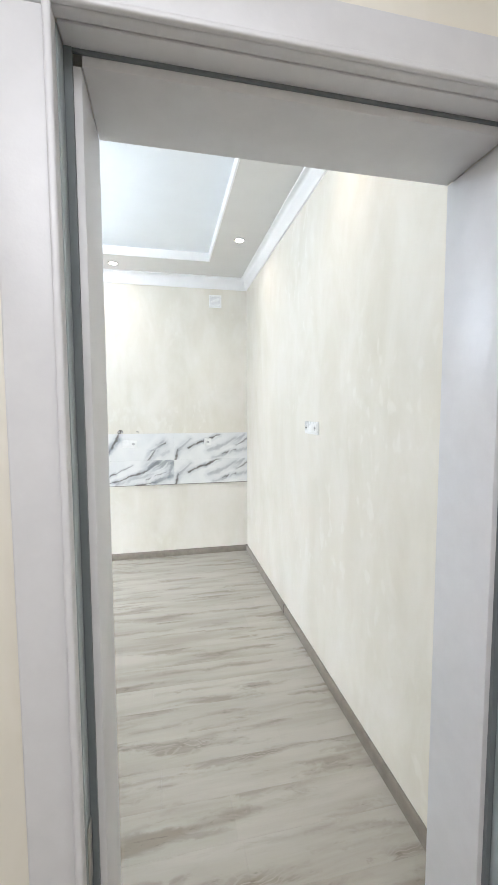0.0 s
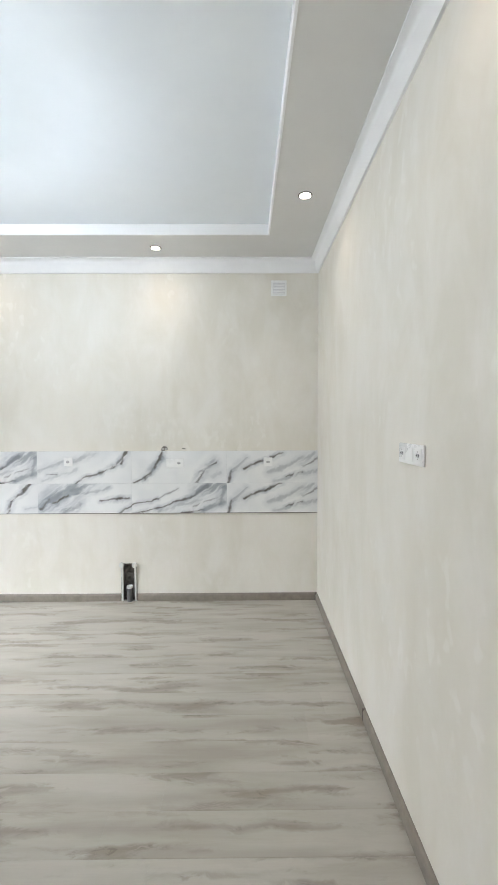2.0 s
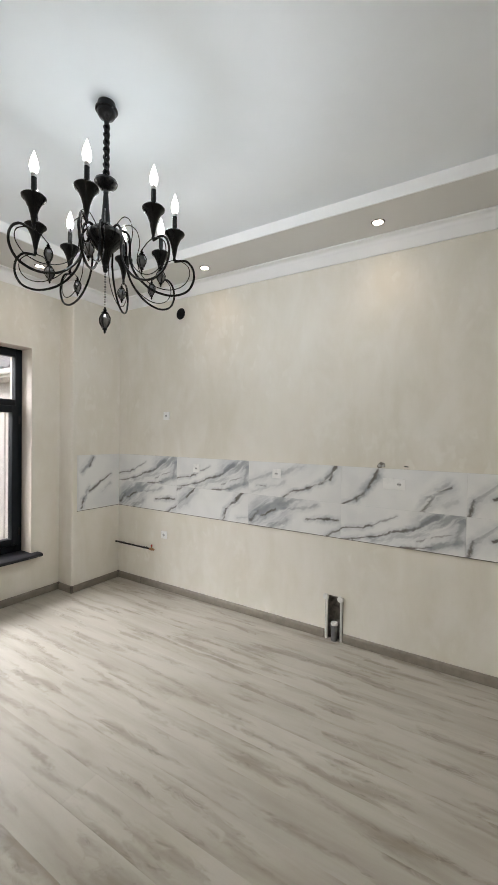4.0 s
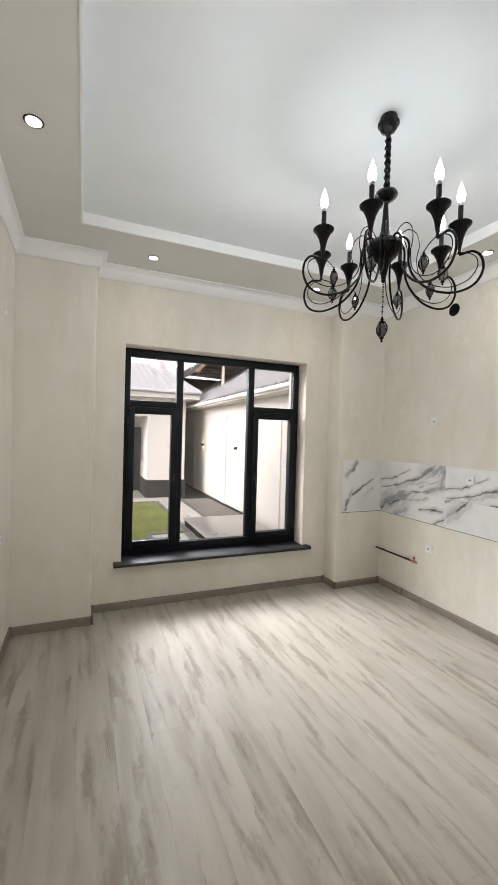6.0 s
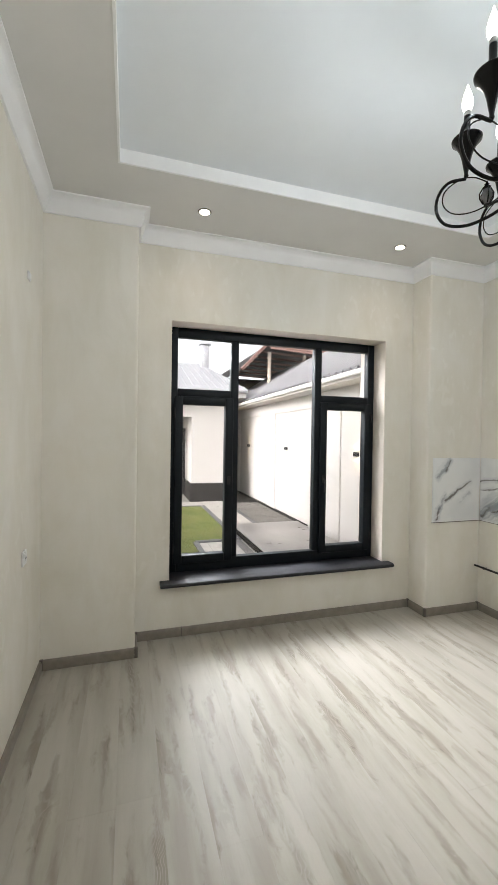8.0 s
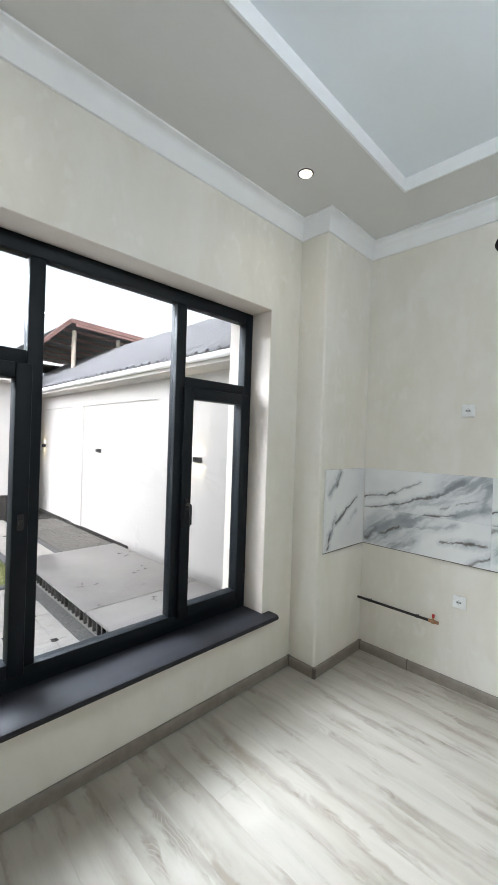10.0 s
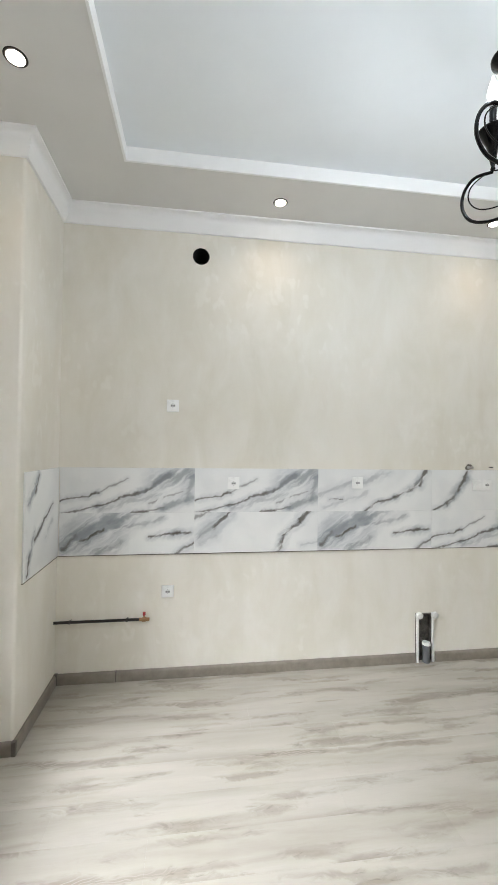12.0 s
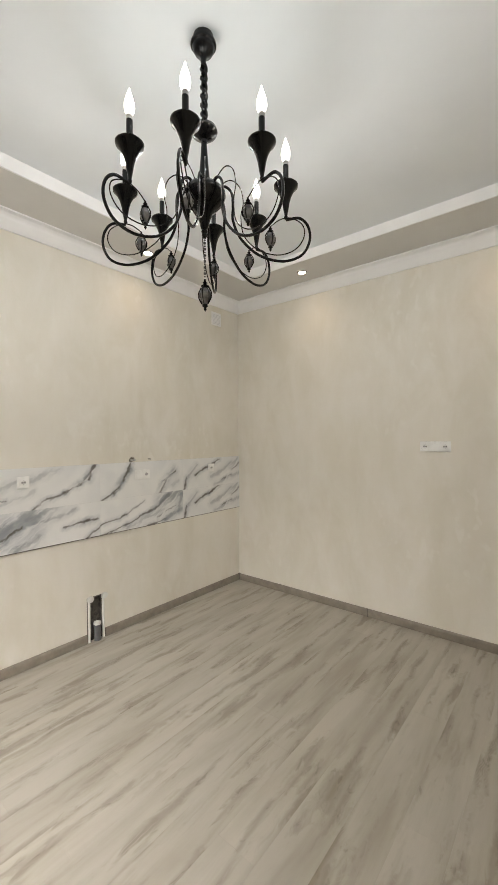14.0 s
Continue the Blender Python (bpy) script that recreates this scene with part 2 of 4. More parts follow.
def emit(name, col, strength):
    m, nt, b = mat(name)
    b.inputs["Base Color"].default_value = (*col, 1)
    b.inputs["Emission Color"].default_value = (*col, 1)
    b.inputs["Emission Strength"].default_value = strength
    return m


def grass_mat():
    m, nt, b = mat("lawn_green")
    rnd = nd(nt, "ShaderNodeNewGeometry").outputs["Random Per Island"]
    big = noise_tex(nt, coords(nt), 1.6, 4)
    col = ramp(nt, rnd, [(0.0, (0.13, 0.17, 0.035)), (0.5, (0.20, 0.24, 0.06)), (1.0, (0.32, 0.33, 0.13))])
    link(nt, mix(nt, nd(nt, "ShaderNodeMapRange", {"Value": big, "From Min": 0.4, "From Max": 0.65, "To Max": 0.7}).outputs[0], col, (0.34, 0.33, 0.13)), b, "Base Color")
    b.inputs["Roughness"].default_value = 0.7
    return m


def glass_mat():
    m, nt, b = mat("clear_glass")
    b.inputs["Base Color"].default_value = (1, 1, 1, 1)
    b.inputs["Roughness"].default_value = 0.0
    b.inputs["IOR"].default_value = 1.45
    b.inputs["Transmission Weight"].default_value = 1.0
    return m


PLANK_W = 0.193
WALL_LO, WALL_HI, WALL_PALE = (0.72, 0.682, 0.59), (0.825, 0.787, 0.708), (0.865, 0.838, 0.785)
OAK_DARK, OAK_MID, OAK_LIGHT, OAK_PALE = (0.196, 0.165, 0.120), (0.33, 0.300, 0.252), (0.395, 0.368, 0.318), (0.44, 0.414, 0.364)
FLOOR_ROUGH = 0.40
M_WALL = plaster()
# smooth reveal plaster; its beige holds the warm light bounced from outside
M_REVEAL = simple("reveal_plaster_warm_bounce", (0.74, 0.665, 0.59), 0.6, var=0.03, scale=3, bumps=0.04)
M_CEIL = simple("matt_white_ceiling_paint", (0.82, 0.855, 0.885), 0.75, var=0.02, scale=2.5, bumps=0.03)
M_BORDER = simple("warm_grey_ceiling_border", (0.72, 0.71, 0.69), 0.7, var=0.025, scale=2.5, bumps=0.03)
M_TRIM = simple("white_moulding", (0.90, 0.90, 0.90), 0.5, var=0.02, scale=5, bumps=0.02)
M_FLOOR = laminate()
M_SUB = simple("dark_underlay", (0.10, 0.09, 0.08), 0.9)
M_SKIRT = simple("grey_brown_skirting", (0.24, 0.21, 0.175), 0.45, var=0.16, scale=14)
M_CAP = simple("dark_skirting_cap_and_tile_shadow", (0.13, 0.11, 0.095), 0.45)
M_FRAME = simple("anthracite_window_film", (0.005, 0.008, 0.011), 0.5, var=0.2, scale=12, bumps=0.04, spec=0.25)
M_SILL = simple("anthracite_sill", (0.014, 0.014, 0.018), 0.5, var=0.2, scale=10, bumps=0.06, spec=0.35)
M_SEAL = simple("black_rubber", (0.012, 0.012, 0.013), 0.6)
M_GLASS = glass_mat()
M_DOOR = simple("pale_grey_door_paint", (0.64, 0.635, 0.65), 0.34, var=0.03, scale=20, bumps=0.05)
M_DLINE = simple("blue_grey_jamb_lining", (0.36, 0.40, 0.42), 0.4, var=0.04, scale=20, bumps=0.05)
M_DSEAL = simple("grey_door_seal", (0.16, 0.18, 0.19), 0.6)
M_STEEL = simple("brushed_steel", (0.55, 0.54, 0.52), 0.32, 1.0)
M_BLACK = simple("gloss_black_enamel", (0.004, 0.004, 0.0045), 0.2, 0.0, var=0.1, bumps=0.0, spec=0.25)
M_SMOKE = simple("smoked_crystal", (0.22, 0.22, 0.23), 0.08, 0.6, var=0.5, scale=40, bumps=0.0, spec=1.0)
M_BULB = emit("frosted_bulb_glow", (1.0, 0.97, 0.92), BULB_GLOW)
M_LED = emit("warm_led_disc", (1.0, 0.90, 0.74), LED_GLOW)
M_SOCK = simple("white_plastic", (0.90, 0.90, 0.885), 0.28, var=0.02, bumps=0.0)
M_SOCK2 = simple("grey_slot_shade_and_bulb_base", (0.42, 0.42, 0.42), 0.4, var=0.02, bumps=0.0)
M_PIPE = simple("white_pvc_pipe", (0.76, 0.76, 0.73), 0.4)
M_GREY = simple("grey_pvc_pipe", (0.13, 0.135, 0.14), 0.45)
M_HOLE = simple("raw_mortar", (0.19, 0.175, 0.155), 0.95, var=0.5, scale=30, bumps=0.8)
M_GAS = simple("dark_steel_pipe", (0.035, 0.03, 0.028), 0.45, 0.5)
M_BRASS = simple("aged_brass", (0.42, 0.24, 0.13), 0.35, 1.0)
M_RED = simple("red_valve_lever", (0.45, 0.03, 0.03), 0.4)
M_DARKHOLE = simple("near_black_duct_lining", (0.01, 0.01, 0.01), 0.9)
M_STUCCO = simple("white_facade_plaster", (0.50, 0.478, 0.462), 0.85, var=0.03, scale=2.5, bumps=0.15)
M_GRANITE = simple("dark_granite", (0.025, 0.023, 0.022), 0.7, var=0.8, scale=14, spec=0.25)
M_ROOF = simple("grey_metal_roofing", (0.40, 0.40, 0.42), 0.6, 0.0, var=0.05, scale=3, spec=0.12)
M_PAVE = simple("pale_stone_paving", (0.46, 0.435, 0.41), 0.6, var=0.12, scale=9)
M_COBBLE = simple("grey_cobble", (0.16, 0.15, 0.14), 0.7, var=0.3, scale=14)
M_PLATE = simple("wet_grey_porcelain_slab", (0.28, 0.265, 0.255), 0.30, var=0.14, scale=2.2)
M_KERB = simple("blue_grey_kerb", (0.12, 0.12, 0.128), 0.6, var=0.2)
M_SOIL = simple("dark_soil", (0.11, 0.13, 0.045), 0.95, var=0.3)
M_GRASS = grass_mat()
M_RUST = simple("rusty_brown_beam", (0.24, 0.135, 0.115), 0.75, var=0.3, scale=6)
M_SHEET = simple("dark_old_sheeting", (0.055, 0.05, 0.048), 0.7, var=0.4, scale=4)
M_POST = simple("weathered_timber", (0.42, 0.36, 0.30), 0.8, var=0.2)
M_DARKDOOR = simple("black_metal_door", (0.02, 0.02, 0.022), 0.45, spec=0.25)
M_VENT = simple("shaded_white_plastic", (0.70, 0.69, 0.70), 0.4, var=0.02, bumps=0.0)
M_WETGRIT = simple("wet_grey_grit", (0.16, 0.155, 0.15), 0.4, var=0.6, scale=40, bumps=0.6)
M_FAR = simple("far_ground_paving", (0.30, 0.29, 0.27), 0.8, var=0.2, scale=0.8)

# ---- mesh helpers ----


def box(bm, a, b):
    (x0, y0, z0), (x1, y1, z1) = a, b
    v = [bm.verts.new((x, y, z)) for z in (z0, z1) for x, y in ((x0, y0), (x1, y0), (x1, y1), (x0, y1))]
    for q in ((3, 2, 1, 0), (4, 5, 6, 7), (0, 1, 5, 4), (1, 2, 6, 5), (2, 3, 7, 6), (3, 0, 4, 7)):
        bm.faces.new([v[i] for i in q])
    return v


def boxed(a, b):
    bm = bmesh.new()
    box(bm, a, b)
    return bm


def bevelled(a, b, w=0.002, segs=2):
    bm = boxed(a, b)
    bmesh.ops.bevel(bm, geom=bm.edges[:], offset=w, segments=segs, affect="EDGES", profile=0.5)
    return bm


def lathe(bm, profile, at=(0, 0, 0), segs=24):
    rings = []
    for r, z in profile:
        if r < 1e-5:
            rings.append([bm.verts.new((at[0], at[1], at[2] + z))])
        else:
            rings.append([bm.verts.new((at[0] + r * math.cos(2 * math.pi * i / segs), at[1] + r * math.sin(2 * math.pi * i / segs), at[2] + z)) for i in range(segs)])
    for a, b in zip(rings, rings[1:]):
        if len(a) == 1 and len(b) == 1:
            continue
        for i in range(segs):
            j = (i + 1) % segs
            if len(a) == 1:
                f = [a[0], b[j], b[i]]
            elif len(b) == 1:
                f = [a[i], a[j], b[0]]
            else:
                f = [a[i], a[j], b[j], b[i]]
            bm.faces.new(f)
    bmesh.ops.recalc_face_normals(bm, faces=bm.faces)
    return bm


def spline(pts, n=8):
    pts = [Vector(p) for p in pts]
    ext = [pts[0] * 2 - pts[1]] + pts + [pts[-1] * 2 - pts[-2]]
    out = []
    for a, b, c, d in zip(ext, ext[1:], ext[2:], ext[3:]):
        for i in range(n):
            t = i / n
            out.append(0.5 * ((2 * b) + (c - a) * t + (2 * a - 5 * b + 4 * c - d) * t * t + (3 * b - a - 3 * c + d) * t ** 3))
    out.append(pts[-1])
    return out


def tube(bm, path, r, segs=8, caps=True):
    path = [Vector(p) for p in path]
    rad = r if callable(r) else (lambda t: r)
    prev, side = None, None
    n = len(path)
    for i, p in enumerate(path):
        d = (path[min(i + 1, n - 1)] - path[max(i - 1, 0)]).normalized()
        if side is None:
            side = d.orthogonal().normalized()
        side = (side - d * side.dot(d)).normalized()
        up = d.cross(side)
        q = rad(i / (n - 1))
        ring = [bm.verts.new(p + (side * math.cos(2 * math.pi * k / segs) + up * math.sin(2 * math.pi * k / segs)) * q) for k in range(segs)]
        if prev:
            for k in range(segs):
                bm.faces.new([prev[k], prev[(k + 1) % segs], ring[(k + 1) % segs], ring[k]])
        elif caps:
            bm.faces.new(ring[::-1])
        prev = ring
    if caps:
        bm.faces.new(prev)
    return bm


def smooth(me, angle=40):
    for p in me.polygons:
        p.use_smooth = True
    bm = bmesh.new()
    bm.from_mesh(me)
    for e in bm.edges:
        if len(e.link_faces) == 2 and e.calc_face_angle(0) > radians(angle):
            e.smooth = False
    bm.to_mesh(me)
    bm.free()


def part(name, bm, material, parent=None, label="", soft=True):
    me = bpy.data.meshes.new(name)
    bm.to_mesh(me)
    bm.free()
    if material:
        me.materials.append(material)
    if soft:
        smooth(me)
    ob = new(name, me)
    ob.parent = parent
    return tagged(ob, label)


def thing(name, label, category, at=(0, 0, 0), group="", kind=""):
    ob = tagged(new(name), label, category, group, kind)
    ob.matrix_basis = pose(*at)
    return ob


def bevel_mod(ob, w, segs=3):
    m = ob.modifiers.new("edge", "BEVEL")
    m.width, m.segments, m.limit_method = w, segs, "ANGLE"
    m.angle_limit = radians(50)


def wall(name, material, label, axis, face, back, us, vs, holes=(), rounds=(), parent=None):
    """A wall slab. axis: the coordinate it is thin along; us and vs: grid lines; holes and rounds: (i, j) cells left open."""
    bm = bmesh.new()
    cache = {}

    def V(u, v, d):
        k = (round(u, 5), round(v, 5), round(d, 5))
        if k not in cache:
            cache[k] = bm.verts.new((d, u, v) if axis == "x" else (u, d, v))
        return cache[k]

    holes, rounds = set(holes), set(rounds)
    solid = {(i, j) for i in range(len(us) - 1) for j in range(len(vs) - 1)} - holes
    for i, j in solid:
        u0, u1, v0, v1 = us[i], us[i + 1], vs[j], vs[j + 1]
        for d in (face, back):
            if (i, j) in rounds:
                cu, cv, r = (u0 + u1) / 2, (v0 + v1) / 2, (u1 - u0) * 0.46
                n = 8
                corners = [(u1, v1), (u0, v1), (u0, v0), (u1, v0)]
                for c in range(4):
                    a0 = math.pi / 4 + c * math.pi / 2 - math.pi / 4
                    arc = [V(cu + r * math.cos(a0 + k * math.pi / 2 / n), cv + r * math.sin(a0 + k * math.pi / 2 / n), d) for k in range(n + 1)]
                    cv_ = V(*corners[c], d)
                    for k in range(n):
                        bm.faces.new([cv_, arc[k], arc[k + 1]])
                    e = V(*corners[(c + 1) % 4], d)
                    bm.faces.new([cv_, arc[n], e])
            else:
                bm.faces.new([V(u0, v0, d), V(u1, v0, d), V(u1, v1, d), V(u0, v1, d)])
        if (i, j) in rounds:
            cu, cv, r = (u0 + u1) / 2, (v0 + v1) / 2, (u1 - u0) * 0.46
            for k in range(32):
                a, b = k * math.pi / 16, (k + 1) * math.pi / 16
                p, q = (cu + r * math.cos(a), cv + r * math.sin(a)), (cu + r * math.cos(b), cv + r * math.sin(b))
                bm.faces.new([V(*p, face), V(*q, face), V(*q, back), V(*p, back)])
        for (di, dj), (p, q) in (((-1, 0), ((u0, v0), (u0, v1))), ((1, 0), ((u1, v0), (u1, v1))), ((0, -1), ((u0, v0), (u1, v0))), ((0, 1), ((u0, v1), (u1, v1)))):
            if (i + di, j + dj) not in solid:
                bm.faces.new([V(*p, face), V(*q, face), V(*q, back), V(*p, back)])
    bmesh.ops.recalc_face_normals(bm, faces=bm.faces)
    ob = part(name, bm, material, parent, label, soft=False)
    return tagged(ob, kind="structure")


def structure(name, bm, material, label="", soft=True):
    return tagged(part(name, bm, material, None, label, soft), kind="structure")


# ---- shell of the room ----
XE, XW, YN, YS = 0.915, -3.79, 4.30, 0.51
PX, PYN, PYS = -3.56, 3.69, 1.135
ZB, ZT = 3.235, 3.315
TX0, TX1, TY0, TY1 = -3.08, 0.43, 1.00, 3.81
TOP = 3.60
DX0, DX1, DZ = -0.198, 0.662, 2.259

structure("subfloor", boxed((-4.3, -2.2, -0.14), (1.25, 4.6, -0.012)), M_SUB)
wn = wall("wall_north", M_WALL, "cream silk plaster wall with a duct hole and a pipe niche", "y", YN, YN + 0.3,
          [XW, -2.695, -2.565, -0.98, -0.825, XE], [0, 0.365, 2.89, 3.02, TOP], [(3, 0)], [(1, 2)])
wall("wall_east", M_WALL, "cream silk plaster wall", "x", XE, XE + 0.25, [YS - 2.6, YN + 0.3], [0, TOP])
ww = wall("wall_west", M_WALL, "cream silk plaster wall round the window opening", "x", XW, XW - 0.42,
          [YS - 0.24, 1.40, 3.385, YN + 0.3], [0, 0.43, 2.535, TOP], [(1, 1)])
ww.data.materials.append(M_REVEAL)
for p in ww.data.polygons:
    if abs(p.normal.x) < 0.5 and 1.3 < p.center.y < 3.5 and 0.4 < p.center.z < 2.6:
        p.material_index = 1
bevel_mod(ww, 0.006)
wall("wall_south", M_WALL, "cream plaster wall pierced by the doorway", "y", YS, 0.285,
     [XW, DX0 - 0.02, DX1 + 0.02, XE], [0, DZ + 0.02, TOP], [(1, 0)])
for nm, y0, y1 in (("pilaster", PYN, YN), ("pilaster", YS, PYS)):
    bm = boxed((XW - 0.01, y0, 0), (PX, y1, ZB + 0.05))
    edge = PYN if y1 == YN else PYS
    es = [e for e in bm.edges if all(abs(v.co.x - PX) < 1e-4 and abs(v.co.y - edge) < 1e-4 for v in e.verts)]
    bmesh.ops.bevel(bm, geom=es, offset=0.018, segments=5, affect="EDGES", profile=0.5)
    structure(nm, bm, M_WALL, "cream plastered corner pilaster with a rounded edge")

bm = bmesh.new()
box(bm, (XW - 0.05, YS - 0.02, ZB), (TX0, YN + 0.05, TOP + 0.06))
box(bm, (TX1, YS - 0.02, ZB), (XE + 0.05, YN + 0.05, TOP + 0.06))
box(bm, (TX0, YS - 0.02, ZB), (TX1, TY0, TOP + 0.06))
box(bm, (TX0, TY1, ZB), (TX1, YN + 0.05, TOP + 0.06))
structure("ceiling", bm, M_BORDER, "warm grey plasterboard ceiling border", False)
structure("ceiling", boxed((TX0 - 0.1, TY0 - 0.1, ZT), (TX1 + 0.1, TY1 + 0.1, TOP)), M_CEIL, "white raised ceiling panel", False)
bm = bmesh.new()
LIP = 0.012
for a, b in (((TX0, TY0), (TX0 + LIP, TY1)), ((TX1 - LIP, TY0), (TX1, TY1)), ((TX0 + LIP, TY0), (TX1 - LIP, TY0 + LIP)), ((TX0 + LIP, TY1 - LIP), (TX1 - LIP, TY1))):
    box(bm, (*a, ZB - 0.003), (*b, ZT + 0.004))
structure("trim", bm, M_TRIM, "bright white step edge of the raised ceiling", False)

CORN = [(0.0, 0.0), (0.014, 0.0), (0.018, 0.006), (0.040, 0.062), (0.041, 0.067), (0.029, 0.070), (0.030, 0.084), (0.037, 0.097), (0.050, 0.107), (0.066, 0.111), (0.074, 0.113), (0.074, 0.124), (0.0, 0.124)]


def run(name, pts, profile, z, material, label, closed=False, left=True):
    """Sweeps a profile (out, up) along a plan line, mitred; out is towards the room."""
    bm = bmesh.new()
    n = len(pts)
    rings = []
    for i, p in enumerate(pts):
        p = Vector(p)
        a = (p - Vector(pts[i - 1])).normalized() if i or closed else None
        b = (Vector(pts[(i + 1) % n]) - p).normalized() if i < n - 1 or closed else None
        a, b = a or b, b or a
        na, nb = Vector((-a.y, a.x)), Vector((-b.y, b.x))
        m = na + nb
        m = m / max(m.dot(na), 0.1)
        if not left:
            m = -m
        rings.append([bm.verts.new((p.x + m.x * o, p.y + m.y * o, z + u)) for o, u in profile])
    for i in range(n if closed else n - 1):
        r, s = rings[i], rings[(i + 1) % n]
        for k in range(len(profile)):
            l = (k + 1) % len(profile)
            bm.faces.new([r[k], r[l], s[l], s[k]])
    if not closed:
        bm.faces.new(rings[0]), bm.faces.new(rings[-1][::-1])
    bmesh.ops.recalc_face_normals(bm, faces=bm.faces)
    return structure(name, bm, material, label)


PLAN = [(XE, YS), (XE, YN), (PX, YN), (PX, PYN), (XW, PYN), (XW, PYS), (PX, PYS), (PX, YS)]
run("cornice", PLAN, CORN, ZB - 0.124, M_TRIM, "white moulded ceiling cornice", closed=True)

SK = [(0.0, 0.0), (0.018, 0.0), (0.018, 0.052), (0.014, 0.064), (0.008, 0.070), (0.0, 0.070)]


def skirting(a, b):
    run("baseboard", [a, b], SK, 0.0, M_SKIRT, "grey-brown wood-look skirting board")


def skirt_cap(x, y, wx, wy):
    structure("baseboard_cap", bevelled((x - wx, y - wy, 0), (x + wx, y + wy, 0.074), 0.003), M_CAP, "dark plastic skirting corner piece")


G = 0.004
skirting((XE, YS + 0.02), (XE, 2.715))
skirting((XE, 2.723), (XE, YN - 0.022))
skirting((XE - 0.022, YN), (-0.82, YN))
skirting((-0.985, YN), (-3.156, YN))
skirting((-3.164, YN), (PX + 0.022, YN))
skirting((PX, YN - 0.022), (PX, PYN + 0.004))
skirting((PX - 0.004, PYN), (XW + 0.022, PYN))
skirting((XW, PYN - 0.022), (XW, 1.504))
skirting((XW, 1.496), (XW, PYS + 0.022))
skirting((XW + 0.022, PYS), (PX - 0.004, PYS))
skirting((PX, PYS - 0.004), (PX, YS + 0.022))
skirting((PX + 0.022, YS), (DX0 - 0.087, YS))
for c in ((XE - 0.011, YN - 0.011), (PX + 0.011, YN - 0.011), (PX + 0.009, PYN - 0.009), (XW + 0.011, PYN - 0.011), (XW + 0.011, PYS + 0.011), (PX + 0.009, PYS + 0.009), (PX + 0.011, YS + 0.011)):
    skirt_cap(c[0], c[1], 0.012, 0.012)
skirt_cap(XE - 0.0105, 2.719, 0.0105, 0.004)
skirt_cap(-3.16, YN - 0.0105, 0.004, 0.0105)
skirt_cap(XW + 0.0105, 1.50, 0.0105, 0.004)

# hallway behind the camera, plain
HX0, HX1, HY0, HY1 = -1.6, 1.3, -2.2, 0.285
wall("wall_hall_end", M_WALL, "plain cream hallway wall", "y", HY0, HY0 - 0.2, [HX0 - 0.2, HX1 + 0.2], [0, 2.9])
wall("wall_hall_west", M_WALL, "plain cream hallway wall", "x", HX0, HX0 - 0.2, [HY0, HY1], [0, 2.9])
structure("hall_ceiling", boxed((HX0 - 0.2, HY0 - 0.2, 2.85), (HX1 + 0.2, HY1 - 0.004, 2.95)), M_CEIL, "plain white hallway ceiling", False)

# ---- doorway lining ----
door = tagged(new("door_1"), "pale grey painted door frame without its leaf", "door frame", kind="structure")
for sx, x in ((1, DX0), (-1, DX1)):
    a, b = (x - 0.02, x) if sx == 1 else (x, x + 0.02)
    part("jamb_lining", bevelled((a, 0.286, 0), (b, 0.324, DZ), 0.002), M_DLINE, door)
    part("door_seal", boxed((a, 0.3245, 0), (b + 0.012 if sx == 1 else b, 0.334, DZ)) if sx == 1 else boxed((a - 0.012, 0.3245, 0), (b, 0.334, DZ)), M_DSEAL, door)
    a2, b2 = (x - 0.02, x + 0.025) if sx == 1 else (x - 0.025, x + 0.02)
    part("jamb_panel", bevelled((a2, 0.334, 0), (b2, 0.512, DZ - 0.02), 0.003), M_DOOR, door)
    # architrave with a small step
    a3, b3 = (x - 0.085, x - 0.001) if sx == 1 else (x + 0.001, x + 0.085)
    part("architrave", bevelled((a3, 0.262, 0), (b3, 0.2845, DZ + 0.0005), 0.004, 3), M_DOOR, door)
    a4, b4 = (x - 0.012, x + 0.0) if sx == 1 else (x, x + 0.012)
    part("architrave_bead", bevelled((a4, 0.250, 0), (b4, 0.2615, DZ), 0.004, 3), M_DOOR, door)
    a5, b5 = (x - 0.085, x - 0.02) if sx == 1 else (x + 0.02, x + 0.085)
    part("architrave", bevelled((a5, 0.513, 0), (b5, 0.528, DZ + 0.05), 0.004, 3), M_DOOR, door)
part("head_lining", bevelled((DX0, 0.286, DZ), (DX1, 0.3275, DZ + 0.02), 0.002), M_DOOR, door)
part("door_seal", boxed((DX0 + 0.012, 0.328, DZ - 0.004), (DX1 - 0.012, 0.3335, DZ + 0.02)), M_DSEAL, door)
part("head_panel", bevelled((DX0 + 0.025, 0.334, DZ - 0.02), (DX1 - 0.025, 0.512, DZ + 0.02), 0.003), M_DOOR, door)
part("architrave", bevelled((DX0 - 0.085, 0.262, DZ + 0.001), (DX1 + 0.085, 0.2845, DZ + 0.092), 0.004, 3), M_DOOR, door)
part("architrave_bead", bevelled((DX0 - 0.012, 0.250, DZ), (DX1 + 0.012, 0.2615, DZ + 0.012), 0.004, 3), M_DOOR, door)
part("architrave", bevelled((DX0 - 0.085, 0.513, DZ), (DX1 + 0.085, 0.5275, DZ + 0.05), 0.004, 3), M_DOOR, door)
part("strike_plate", bevelled((DX0 + 0.0005, 0.290, 0.86), (DX0 + 0.003, 0.316, 0.97), 0.001), M_STEEL, door, "brushed steel strike plate")

# ---- window ----
win = tagged(new("window_1"), "anthracite framed three-part casement window with transoms", "window", kind="structure")
WF, WB = -3.965, -4.035
